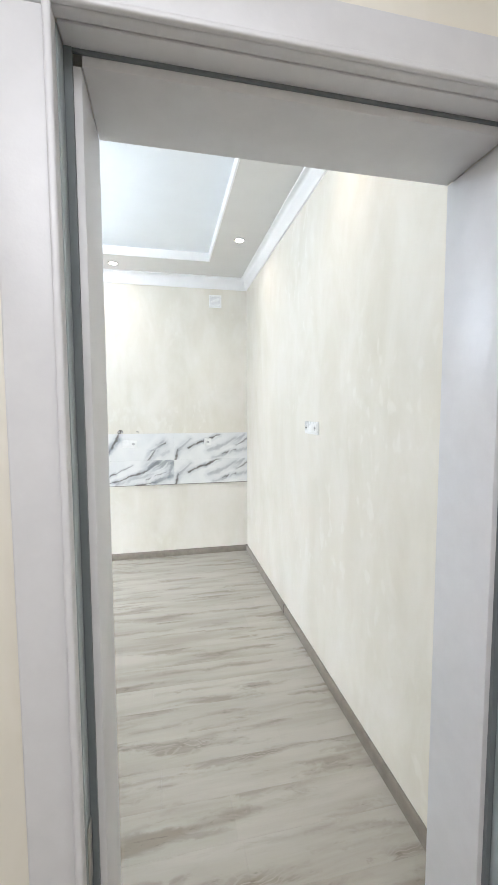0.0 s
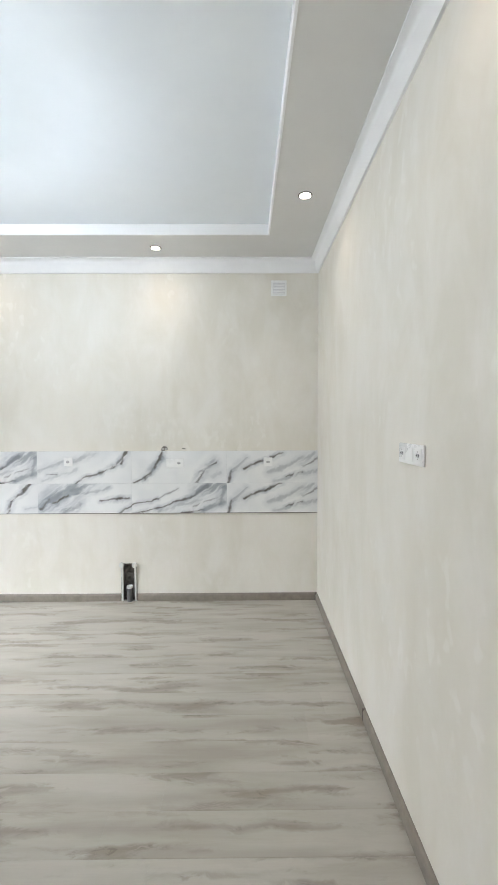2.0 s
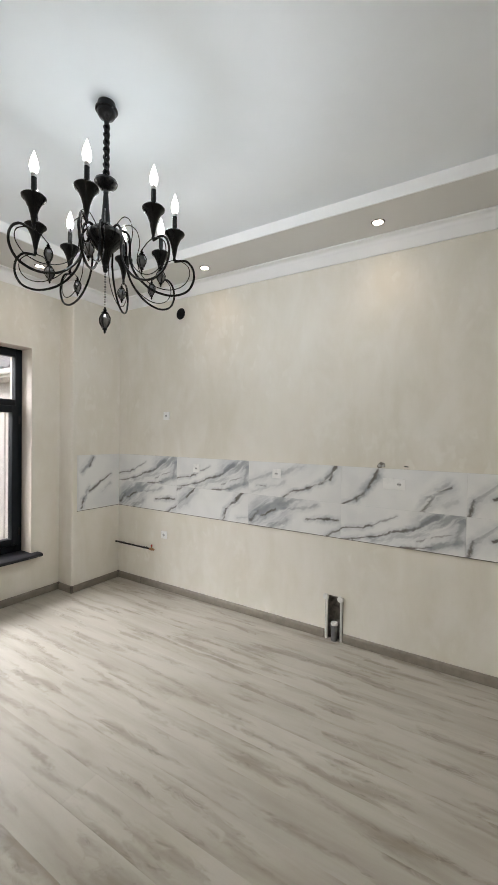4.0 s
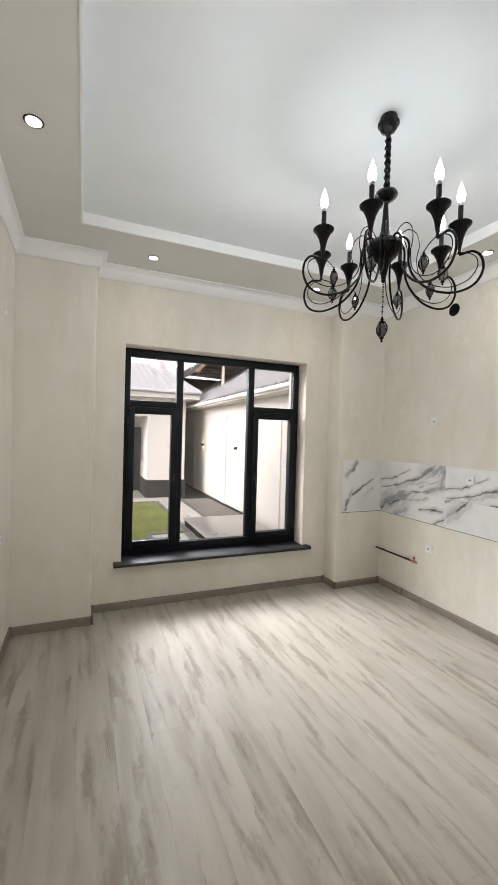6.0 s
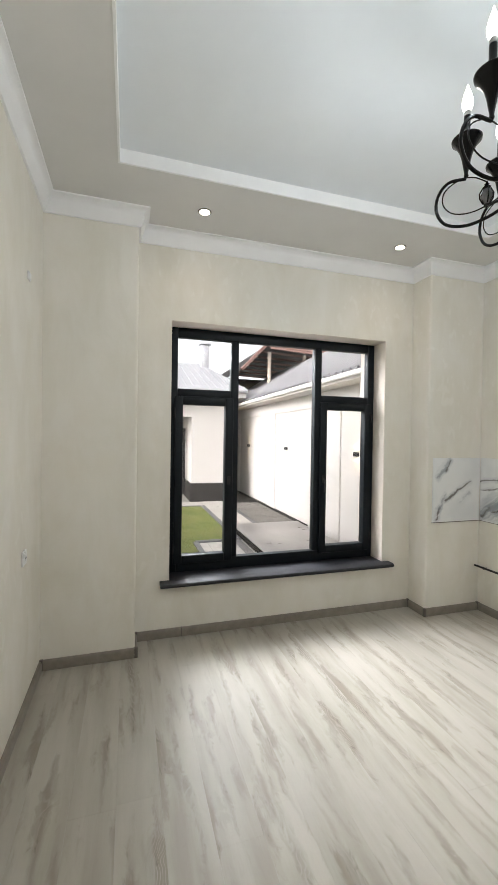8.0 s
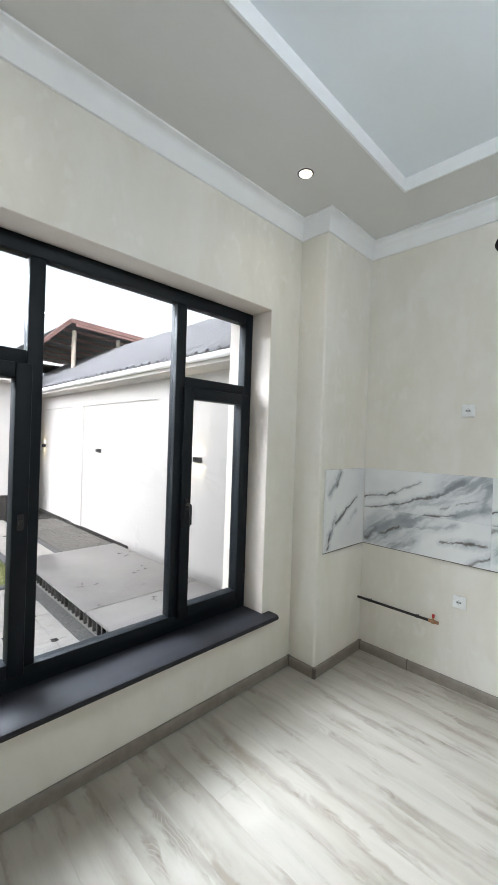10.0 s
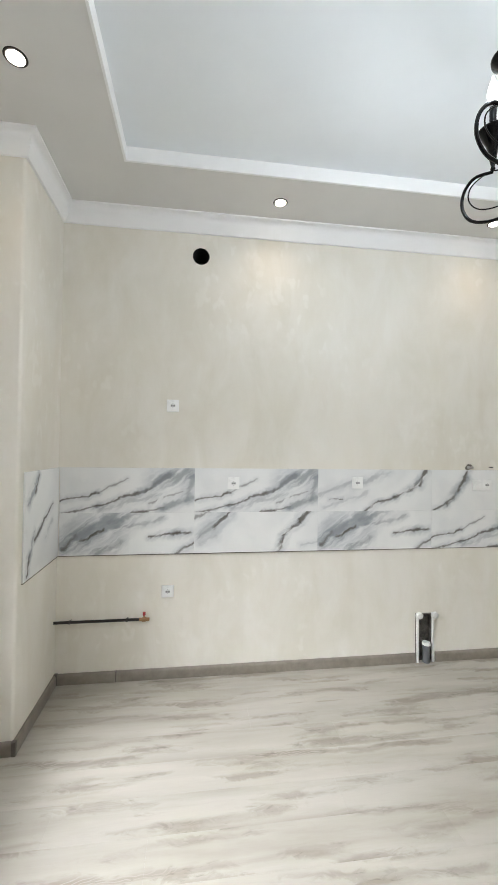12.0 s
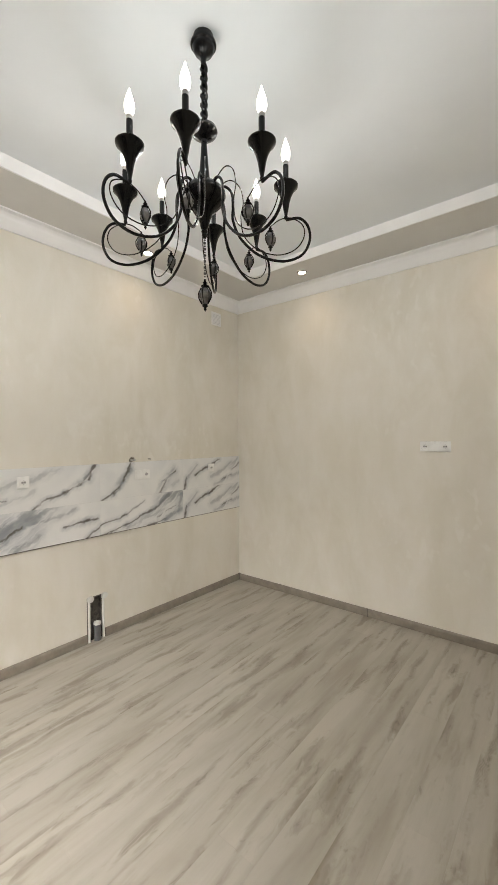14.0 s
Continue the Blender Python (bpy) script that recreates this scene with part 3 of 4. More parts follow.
Y0, Y1, Z0, Z1 = 1.40, 3.385, 0.455, 2.535


def bar(name, y0, y1, z0, z1, f=WF, b=WB, parent=None, w=0.006):
    return part(name, bevelled((b, y0, z0), (f, y1, z1), w, 2), M_FRAME, parent or win)


bar("window_frame", Y0, Y0 + 0.07, Z0, Z1)
bar("window_frame", Y1 - 0.07, Y1, Z0, Z1)
bar("window_frame", Y0 + 0.07, Y1 - 0.07, Z1 - 0.08, Z1)
bar("window_frame", Y0 + 0.07, Y1 - 0.07, Z0, Z0 + 0.10)
M1, M2, TR = (1.935, 2.005), (2.745, 2.815), (1.945, 2.02)
bar("mullion", M1[0], M1[1], Z0 + 0.10, Z1 - 0.08)
bar("mullion", M2[0], M2[1], Z0 + 0.10, Z1 - 0.08)
bar("transom", Y0 + 0.07, M1[0], *TR)
bar("transom", M2[1], Y1 - 0.07, *TR)


def pane(y0, y1, z0, z1, x=-4.0, parent=None):
    ob = part("pane", boxed((x - 0.003, y0, z0), (x + 0.003, y1, z1)), M_GLASS, parent or win, "clear glass pane", soft=False)
    ob.visible_shadow = False
    return ob


def sash(y0, y1, z0, z1, hand):
    s = tagged(new("sash"), "")
    s.parent = win
    w = 0.070
    f = WF + 0.022
    bar("stile", y0, y0 + w, z0, z1, f, WB + 0.01, s, 0.007)
    bar("stile", y1 - w, y1, z0, z1, f, WB + 0.01, s, 0.007)
    bar("rail", y0 + w, y1 - w, z1 - w, z1, f, WB + 0.01, s, 0.007)
    bar("rail", y0 + w, y1 - w, z0, z0 + w, f, WB + 0.01, s, 0.007)
    pane(y0 + w, y1 - w, z0 + w, z1 - w, -3.995, s)
    yh = (y1 - w / 2) if hand == "r" else (y0 + w / 2)
    bm = bevelled((f, yh - 0.013, 1.20), (f + 0.010, yh + 0.013, 1.27), 0.003)
    if hand == "l":
        tube(bm, spline([(f + 0.008, yh, 1.235), (f + 0.035, yh, 1.236), (f + 0.045, yh, 1.225), (f + 0.046, yh, 1.18), (f + 0.046, yh, 1.115)], 5), 0.0085, 10)
        part("handle", bm, M_SEAL, s, "black lever window handle")
    else:
        tube(bm, [(f + 0.008, yh, 1.235), (f + 0.022, yh, 1.235), (f + 0.024, yh, 1.235)], 0.012, 12)
        part("handle", bm, M_SEAL, s, "small black turn knob without its lever")
    ye = y0 + 0.0 if hand == "r" else y1
    for zz in (z0 + 0.10, z1 - 0.18):
        bm = bmesh.new()
        lathe(bm, [(0, 0), (0.008, 0), (0.008, 0.075), (0, 0.075)], (f + 0.004, ye, zz), 10)
        part("hinge", bm, M_SEAL, s, "black sash hinge")


sash(1.445, 1.955, 0.53, 1.955, "r")
sash(2.80, 3.345, 0.53, 1.955, "l")
pane(Y0 + 0.07, M1[0], TR[1], Z1 - 0.08)
pane(M1[1], M2[0], Z0 + 0.10, Z1 - 0.08)
pane(M2[1], Y1 - 0.07, TR[1], Z1 - 0.08)

bm = bmesh.new()
prof = [(-3.975, 0.425), (-3.975, 0.458), (-3.715, 0.458), (-3.700, 0.452), (-3.695, 0.440), (-3.700, 0.426), (-3.708, 0.422), (-3.735, 0.422), (-3.735, 0.432), (-3.785, 0.432), (-3.785, 0.425)]


def prism(bm, prof, y0, y1):
    a = [bm.verts.new((x, y0, z)) for x, z in prof]
    b = [bm.verts.new((x, y1, z)) for x, z in prof]
    n = len(prof)
    for i in range(n):
        j = (i + 1) % n
        bm.faces.new([a[i], a[j], b[j], b[i]])
    bm.faces.new(a[::-1]), bm.faces.new(b)
    bmesh.ops.recalc_face_normals(bm, faces=bm.faces)


prism(bm, [(-3.788, 0.458)] + [(x if x > -3.78 else -3.788, z) for x, z in prof if x > -3.79], 1.325, 3.455)
prism(bm, [(-3.975, 0.431), (-3.975, 0.458), (-3.788, 0.458), (-3.788, 0.431)], 1.402, 3.383)
tagged(part("window_sill", bm, M_SILL, None), "dark anthracite window sill board under the casement window", "window sill", kind="structure")

# ---- worktop splashback of marble-look tiles ----
P1 = [(0, .30, .28, .45, .008, .9, 0), (.28, .45, .50, .80, .005, .5, 0), (0, -.05, .30, .18, .011, .8, 0), (.25, .12, .62, .52, .011, .9, 0), (.62, .50, .80, .85, .014, .9, 0), (.70, .72, .96, .92, .045, .9, 1), (.3, .05, .75, .45, .018, .5, 1), (.40, -.1, .75, .12, .011, .9, 0), (.75, .12, .98, .35, .022, .9, 1), (.93, .35, .99, .78, .024, .8, 1), (.65, .2, .9, .5, .006, .5, 0)]
P2 = [(.04, .25, .20, .55, .050, .95, 1), (.03, .15, .12, .45, .018, .95, 0), (.15, .45, .40, .75, .065, .9, 1), (.35, .70, .62, .98, .018, .7, 1), (.4, .6, .75, .8, .014, .6, 1), (.26, .0, .44, .25, .030, .85, 1), (.15, .35, .32, .55, .012, .9, 0), (.66, .40, .98, .52, .012, .9, 0), (.76, .42, .88, .50, .016, .9, 0), (.86, 0, .99, .24, .014, .9, 0)]
P3 = [(.05, .42, .26, .92, .030, .8, 1), (.16, .62, .28, .98, .020, .9, 0), (.0, .85, .12, .95, .010, .6, 0), (.05, .25, .16, .40, .020, .35, 1), (.67, .0, .72, .40, .018, .9, 0), (.72, .40, .84, .72, .016, .85, 0), (.84, .75, .93, 1.0, .018, .9, 0), (.85, .15, .99, .22, .012, .4, 1)]
P4 = [(.0, .40, .30, .72, .014, .5, 1), (.30, .60, .62, .98, .018, .5, 1), (.40, .02, .66, .36, .011, .9, 0), (.66, .32, .80, .55, .013, .9, 0), (.78, .45, .88, .78, .013, .75, 0), (.88, .65, .94, .98, .018, .9, 0), (.05, .10, .40, .42, .016, .35, 1), (.1, .3, .2, .34, .006, .8, 0)]
P5 = [(.03, .02, .14, .18, .014, .85, 0), (.14, .18, .22, .46, .018, .9, 0), (.22, .42, .32, .80, .018, .85, 1), (.24, .50, .33, .99, .016, .9, 0), (.68, .04, .76, .36, .020, .9, 0), (.74, .30, .88, .70, .028, .7, 1), (.80, .55, .90, .68, .010, .7, 0), (.86, .20, .93, .38, .022, .4, 1)]
P6 = [(.02, .04, .05, .38, .016, .9, 0), (.06, .35, .20, .80, .018, .6, 1), (.19, .48, .40, .72, .012, .9, 0), (.40, .70, .60, .98, .012, .95, 0), (.44, .32, .92, .90, .020, .55, 1), (.50, .04, .99, .46, .016, .55, 1), (.62, .20, .80, .34, .008, .8, 0), (.80, .55, .99, .80, .012, .6, 0)]
P7 = [(.12, .72, .26, .97, .016, .85, 1), (.20, .80, .27, .98, .010, .8, 0), (.10, .04, .14, .22, .012, .9, 0), (.14, .22, .20, .42, .010, .7, 1), (.21, .34, .52, .62, .010, .85, 0), (.40, .30, .52, .45, .014, .4, 1)]
PRINTS = [marble("marble_print", p) for p in (P1, P2, P3, P4, P5, P6)]
PRINT_W = marble("marble_print_return", P7, 0.9, 0.59, axis="y")
BZ, SPLIT, BTOP = 0.857, 1.143, 1.452
splash = thing("splashback", "white tiles with grey marble veins on the cream wall", "splashback", (0, YN, BZ))
JX = [-3.548, -2.650, -1.755, -0.860, 0.047, 0.915]
for row, (z0, z1), prints in ((0, (0.0, SPLIT - BZ), (1, 2, 1, 0, 5)), (1, (SPLIT - BZ, BTOP - BZ), (0, 0, 3, 4, 5))):
    for i, pr in enumerate(prints):
        w = JX[i + 1] - JX[i]
        bm = bevelled((0.0003, -0.010, 0.0003), (w - 0.0003, -0.001, z1 - z0 - 0.0003), 0.0008, 1)
        t = part("tile", bm, PRINTS[pr], splash, soft=False)
        t.location = (JX[i], 0, z0)
ret = part("tile", bevelled((0.001, -0.555, 0.0008), (0.010, -0.012, BTOP - BZ - 0.0008), 0.0012, 1), PRINT_W, splash, soft=False)
for v in ret.data.vertices:
    v.co.y += 0.60
ret.location = (PX, -0.60, 0)
# dark strips modelled for the thin shadow below the tiles' bottom edge
part("edge_shadow", boxed((PX + 0.011, -0.0095, -0.0045), (XE - 0.001, -0.0012, -0.0002)), M_CAP, splash, "thin dark strip drawn as the shadow under the tiles", soft=False)
part("edge_shadow", boxed((PX + 0.001, -0.555, -0.0045), (PX + 0.0095, -0.011, -0.0002)), M_CAP, splash, "thin dark strip drawn as the shadow under the tiles", soft=False)

# ---- sockets and small fittings ----


def plate(kind, at, face, cells, label, size=0.084, slots=True):
    """A wall plate whose back lies at 'at'; face: turn about z so that local -y looks into the room. cells: s socket, w switch, n wide blank."""
    ob = thing("wall_socket" if "s" in cells else kind, label, "socket" if "s" in cells else kind.replace("_", " "), at)
    w = size * len(cells) * 0.93 + size * 0.07
    ob.matrix_basis = pose(*at, 0, 0, face)
    part("frame", bevelled((-w / 2, -0.010, -size / 2), (w / 2, -0.0005, size / 2), 0.004, 3), M_SOCK, ob)
    for i, c in enumerate(cells):
        cx = (i - (len(cells) - 1) / 2) * size * 0.93
        bm = bevelled((cx - size * 0.34, -0.0135, -size * 0.34), (cx + size * 0.34, -0.0102, size * 0.34), 0.0015, 2)
        part("insert", bm, M_SOCK, ob)
        if c == "s":
            bm = bmesh.new()
            lathe(bm, [(0.0165, -0.0002), (0.0175, 0.0012), (0.019, 0.0012), (0.0195, 0.0)], segs=24)
            bm.transform(pose(cx, -0.0135, 0, 90, 0, 0))
            part("socket_ring", bm, M_SOCK, ob)
            # no real recess: grey bar and black discs carry the slot's and holes' shade
            bm = bevelled((cx - 0.015, -0.0142, -0.0075), (cx + 0.015, -0.0134, 0.0075), 0.0003, 1)
            part("socket_well_shade", bm, M_SOCK2, ob, "flat grey bar coloured as the shaded socket slot")
            for dz in (-0.014, 0.014):
                part("earth_clip", boxed((cx - 0.0025, -0.0146, dz - 0.003), (cx + 0.0025, -0.0134, dz + 0.003)), M_STEEL, ob, "steel earth clip")
            bm = bmesh.new()
            for dx in (-0.0095, 0.0095):
                t = bmesh.new()
                lathe(t, [(0, 0), (0.0028, 0), (0.0028, 0.001), (0, 0.001)], segs=10)
                t.transform(pose(cx + dx, -0.0143, 0, 90, 0, 0))
                me = bpy.data.meshes.new("tmp")
                t.to_mesh(me)
                bm.from_mesh(me)
                t.free()
            part("pin_holes", bm, M_SEAL, ob)
    return ob


plate("wall_socket", (-2.81, YN, 1.887), 0, "s", "white single socket high on the cream kitchen wall")
plate("wall_socket", (-2.825, YN, 0.597), 0, "s", "white single socket low on the cream wall above the gas pipe")
plate("wall_socket", (-2.378, YN - 0.010, 1.347), 0, "s", "white single socket on the marble-look tiles")
plate("wall_socket", (-1.457, YN - 0.010, 1.352), 0, "s", "white single socket on the marble-look tiles")
plate("wall_socket", (-0.445, YN - 0.010, 1.337), 0, "ws", "white double plate with blank and socket on the tiles")
plate("wall_socket", (0.44, YN - 0.010, 1.345), 0, "s", "white single socket on the marble-look end tile")
plate("wall_socket", (XE, 2.135, 1.583), -90, "sws", "white triple socket plate on the cream wall")
plate("switch_plate", (-3.09, YS, 0.91), 180, "s", "white single socket low on the cream wall beside the pilaster")
plate("cover_plate", (-3.16, YS, 2.53), 180, "w", "small white cover plate high on the cream wall", 0.05)

vent = thing("vent_cover", "white square air vent cover high in the wall corner", "air vent", (0.545, YN, 2.972))
part("vent_frame", bevelled((-0.072, -0.010, -0.072), (0.072, -0.0005, 0.072), 0.003), M_SOCK, vent)
part("backing", boxed((-0.056, -0.0115, -0.056), (0.056, -0.0102, 0.056)), M_VENT, vent, "grey shaded vent backing")
for i in range(8):
    part("slat", bevelled((-0.054, -0.0165, -0.051 + i * 0.0138), (0.054, -0.0118, -0.044 + i * 0.0138), 0.001, 1), M_SOCK, vent)

# duct lining in the round hole
bm = bmesh.new()
lathe(bm, [(0.0595, 0.002), (0.0595, 0.24), (0, 0.24)], segs=32)
bm.transform(pose(-2.63, YN, 2.955, -90, 0, 0))
tagged(part("duct_hole", bm, M_DARKHOLE), "black round open duct hole cut in the cream wall", "duct hole")

# gas pipe
gas = thing("gas_pipe", "thin dark gas pipe with red valve lever on the wall", "gas pipe", (PX, YN - 0.040, 0.425))
bm = tube(bmesh.new(), [(0.001, 0, 0), (0.28, 0, 0), (0.555, 0, 0)], 0.0095, 12)
part("pipe", bm, M_GAS, gas)
bm = bmesh.new()
lathe(bm, [(0, 0), (0.012, 0), (0.012, 0.018), (0.016, 0.020), (0.016, 0.042), (0.012, 0.045), (0.012, 0.066), (0.009, 0.066), (0.009, 0.05), (0, 0.05)], segs=8)
bm.transform(pose(0.552, 0, 0, 0, 90, 0))
part("valve_body", bm, M_BRASS, gas, "brass valve body")
bm = bmesh.new()
lathe(bm, [(0, 0.012), (0.006, 0.012), (0.006, 0.026), (0, 0.026)], (0.583, 0, 0), 8)
part("valve_stem", bm, M_BRASS, gas)
part("valve_lever", bevelled((0.574, -0.006, 0.0262), (0.592, 0.006, 0.050), 0.003), M_RED, gas, "red valve lever")
for x in (0.10, 0.47):
    bm = tube(bmesh.new(), [(x, 0.038, 0), (x, 0.005, 0)], 0.004, 6)
    tube(bm, [(x - 0.004, 0, 0), (x + 0.004, 0, 0)], 0.0125, 12)
    part("pipe_clip", bm, M_GAS, gas)

# pipe niche
niche = thing("niche_lining", "rough dark mortar recess with water and drain pipes", "pipe niche", (-0.902, YN, 0))
bm = bmesh.new()
box(bm, (-0.076, 0.085, 0.001), (0.076, 0.10, 0.363))
bm2 = bmesh.new()
bmesh.ops.create_grid(bm2, x_segments=14, y_segments=26, size=0.5)
for v in bm2.verts:
    x, y = v.co.x * 0.152, (v.co.y + 0.5) * 0.36
    v.co = Vector((x, 0.070 + 0.012 * noise.noise(Vector((x * 30, y * 30, 3))), y))
me = bpy.data.meshes.new("tmp")
bm2.to_mesh(me)
bm.from_mesh(me)
part("mortar_back", bm, M_HOLE, niche)
bm = bmesh.new()
for x0, x1, z0, z1 in ((-0.0775, -0.072, 0.0, 0.364), (0.072, 0.0772, 0.0, 0.364), (-0.072, 0.072, 0.356, 0.3645)):
    box(bm, (x0, 0.001, z0), (x1, 0.085, z1))
part("mortar_edge", bm, M_HOLE, niche)
for s in (-1, 1):
    wp = thing("water_pipe", "white plastic water pipe with capped elbow standing in the niche", "water pipe", (-0.902 + s * 0.062, YN - 0.006, 0), group="niche water pipes")
    part("pipe", tube(bmesh.new(), [(0, 0, 0.0), (0, 0, 0.17), (0, 0, 0.345)], 0.0105, 12), M_PIPE, wp)
    bm = tube(bmesh.new(), spline([(0, 0, 0.335), (0, 0, 0.352), (0, -0.006, 0.358), (0, -0.020, 0.360)], 4), 0.0155, 12)
    part("elbow", bm, M_PIPE, wp)
    bm = bmesh.new()
    lathe(bm, [(0, 0), (0.022, 0), (0.025, 0.003), (0.025, 0.016), (0.021, 0.020), (0, 0.020)], segs=16)
    bm.transform(pose(0, -0.018, 0.360, 90, 0, 0))
    part("cap", bm, M_PIPE, wp)
dr = thing("drain_pipe", "short grey plastic drain pipe with a pale plug", "drain pipe", (-0.895, YN - 0.010, 0))
bm = bmesh.new()
lathe(bm, [(0, 0), (0.026, 0), (0.026, 0.112), (0.031, 0.114), (0.031, 0.130), (0, 0.130)], segs=24)
part("pipe", bm, M_GREY, dr)
bm = bmesh.new()
lathe(bm, [(0, 0.131), (0.0305, 0.131), (0.0315, 0.138), (0.0285, 0.150), (0.022, 0.150), (0.020, 0.142), (0, 0.142)], segs=24)
box(bm, (-0.021, -0.004, 0.1425), (0.021, 0.004, 0.149))
part("plug", bm, M_PIPE, dr, "off-white plug")

# water outlet stubs above the tiles
tap = thing("water_outlet", "small rough pipe outlet with a plugged stub above the tiles", "water outlet", (-0.545, YN, 1.470))
bm = bmesh.new()
for k in range(7):
    a = k * 0.9
    bmesh.ops.create_icosphere(bm, subdivisions=1, radius=0.012 + 0.004 * (k % 3), matrix=Matrix.Translation((0.020 * math.cos(a), -0.002, 0.011 * math.sin(a * 1.7))) @ Matrix.Diagonal((1, 0.35, 1, 1)))
part("mortar_patch", bm, M_HOLE, tap)
for dx in (-0.012, 0.016):
    bm = bmesh.new()
    lathe(bm, [(0, 0), (0.010, 0), (0.010, 0.022), (0.006, 0.022), (0.006, 0.016), (0, 0.016)], segs=12)
    bm.transform(pose(dx, -0.001, 0.002, 90, 0, 0))
    part("stub", bm, M_STEEL, tap, "metal pipe stub")
bm = tube(bmesh.new(), [(0.17, -0.004, 0.004), (0.20, -0.008, 0.002)], 0.004, 6)
part("wire_end", bm, M_SEAL, tap, "dark wire end")

# ---- ceiling downlights ----
DOWN = [(0.635, 3.25), (0.635, 1.60), (-0.545, 4.045), (-2.115, 4.045), (-3.43, 3.25), (-3.43, 1.585), (-2.13, 0.785), (-0.545, 0.785)]
dl = thing("downlight", "lit round recessed downlight with dark rim", "downlight", (0, 0, 0), group="ceiling downlights")
bm = bmesh.new()
lathe(bm, [(0.0335, 0.0), (0.0375, -0.003), (0.0455, -0.003), (0.048, -0.0005), (0.048, 0.0), (0.0335, 0.0)], segs=32)
part("rim", bm, M_GAS, dl, "dark chrome rim")
bm = bmesh.new()
lathe(bm, [(0.0372, -0.0034), (0, -0.0034)], segs=32)
part("lamp_disc", bm, M_LED, dl, "glowing warm lamp disc", soft=False)
for i, (x, y) in enumerate(DOWN):
    m = Matrix.Translation((x, y, ZB - 0.0005))
    if i:
        copy_thing(dl, m)
    else:
        first = m
dl.matrix_basis = first

# ---- chandelier ----
CX, CY = -1.459, 2.43
ch = thing("chandelier", "glossy black eight-arm chandelier with lit candle bulbs and smoked crystals", "chandelier", (CX, CY, 0))
bm = bmesh.new()
lathe(bm, [(0, 3.314), (0.042, 3.314), (0.045, 3.290), (0.053, 3.284), (0.053, 3.277), (0.046, 3.272), (0.044, 3.262), (0.036, 3.248), (0.022, 3.240), (0.012, 3.226), (0.009, 3.205), (0.012, 3.199), (0, 3.195)], segs=32)
part("canopy", bm, M_BLACK, ch)
bm = bmesh.new()
z = 3.200
k = 0
while z > 2.970:
    pts = []
    for i in range(13):
        a = 2 * math.pi * i / 12
        u, v = 0.0095 * math.cos(a), 0.019 * math.sin(a)
        pts.append((u, 0, z - 0.014 + v) if k % 2 else (0, u, z - 0.014 + v))
    tube(bm, pts, 0.0038, 6, caps=False)
    z -= 0.0265
    k += 1
for ph in (0, math.pi):
    tube(bm, [(0.0095 * math.cos(ph + s * 0.42), 0.0095 * math.sin(ph + s * 0.42), 3.210 - s * 0.0049) for s in range(50)], 0.0078, 6)
part("chain", bm, M_BLACK, ch, "black chain wound with black cable")
bm = bmesh.new()
lathe(bm, [(0, 2.973), (0.008, 2.972), (0.012, 2.964), (0.030, 2.954), (0.052, 2.939), (0.056, 2.926), (0.050, 2.914), (0.030, 2.898), (0.014, 2.891), (0.012, 2.879), (0, 2.878)], segs=32)
part("ball", bm, M_BLACK, ch)
bm = bmesh.new()
lathe(bm, [(0.011, 2.881), (0.013, 2.854), (0.017, 2.796), (0.023, 2.734), (0.026, 2.715), (0.020, 2.700), (0, 2.700)], segs=24)
part("stem", bm, M_BLACK, ch)
bm = bmesh.new()
lathe(bm, [(0, 2.704), (0.040, 2.704), (0.074, 2.693), (0.088, 2.675), (0.089, 2.662), (0.079, 2.638), (0.056, 2.612), (0.033, 2.590), (0.023, 2.561), (0.016, 2.532), (0.012, 2.522), (0.014, 2.516), (0.010, 2.508), (0.012, 2.500), (0.006, 2.489), (0, 2.488)], segs=32)
part("hub", bm, M_BLACK, ch)
bm = bmesh.new()
z = 2.481
while z > 2.320:
    bmesh.ops.create_icosphere(bm, subdivisions=1, radius=0.0065 if round((2.481 - z) / 0.0125) % 2 else 0.0045, matrix=Matrix.Translation((0, 0, z)))
    z -= 0.0125
part("bead_string", bm, M_SMOKE, ch, "string of small smoked crystal beads", soft=False)


def pendant(top, s=1.0, xy=(0, 0)):
    bm = bmesh.new()
    for r in ([(0, 0), (0.0035, -0.002), (0.0035, -0.008), (0.008, -0.012), (0.004, -0.016), (0.013, -0.022), (0.010, -0.026), (0, -0.026)],):
        lathe(bm, [(a * s, b * s) for a, b in r], (xy[0], xy[1], top), 10)
    b2 = bmesh.new()
    lathe(b2, [(0, -0.026 * s), (0.012 * s, -0.030 * s), (0.0195 * s, -0.046 * s), (0.0185 * s, -0.056 * s), (0.009 * s, -0.076 * s), (0, -0.080 * s)], (xy[0], xy[1], top), 7)
    b3 = bmesh.new()
    lathe(b3, [(0, -0.076 * s), (0.008 * s, -0.078 * s), (0.009 * s, -0.083 * s), (0.003 * s, -0.088 * s), (0.005 * s, -0.092 * s), (0, -0.100 * s)], (xy[0], xy[1], top), 10)
    # cage of thin ribs about the crystal
    for i in range(4):
        a = i * math.pi / 2 + 0.4
        tube(b3, [(xy[0] + r * s * math.cos(a), xy[1] + r * s * math.sin(a), top + zz * s) for r, zz in ((0.012, -0.025), (0.021, -0.042), (0.020, -0.058), (0.010, -0.076))], 0.0023 * s, 5)
    return bm, b2, b3


b1, b2, b3 = pendant(2.321, 1.36)
cp = tagged(new("crystal_pendant"), "smoked crystal in a black cage")
cp.parent = ch
part("crystal_cap", b1, M_BLACK, cp)
part("crystal", b2, M_SMOKE, cp, soft=False)
part("cage", b3, M_BLACK, cp)


ARM_R = 0.337


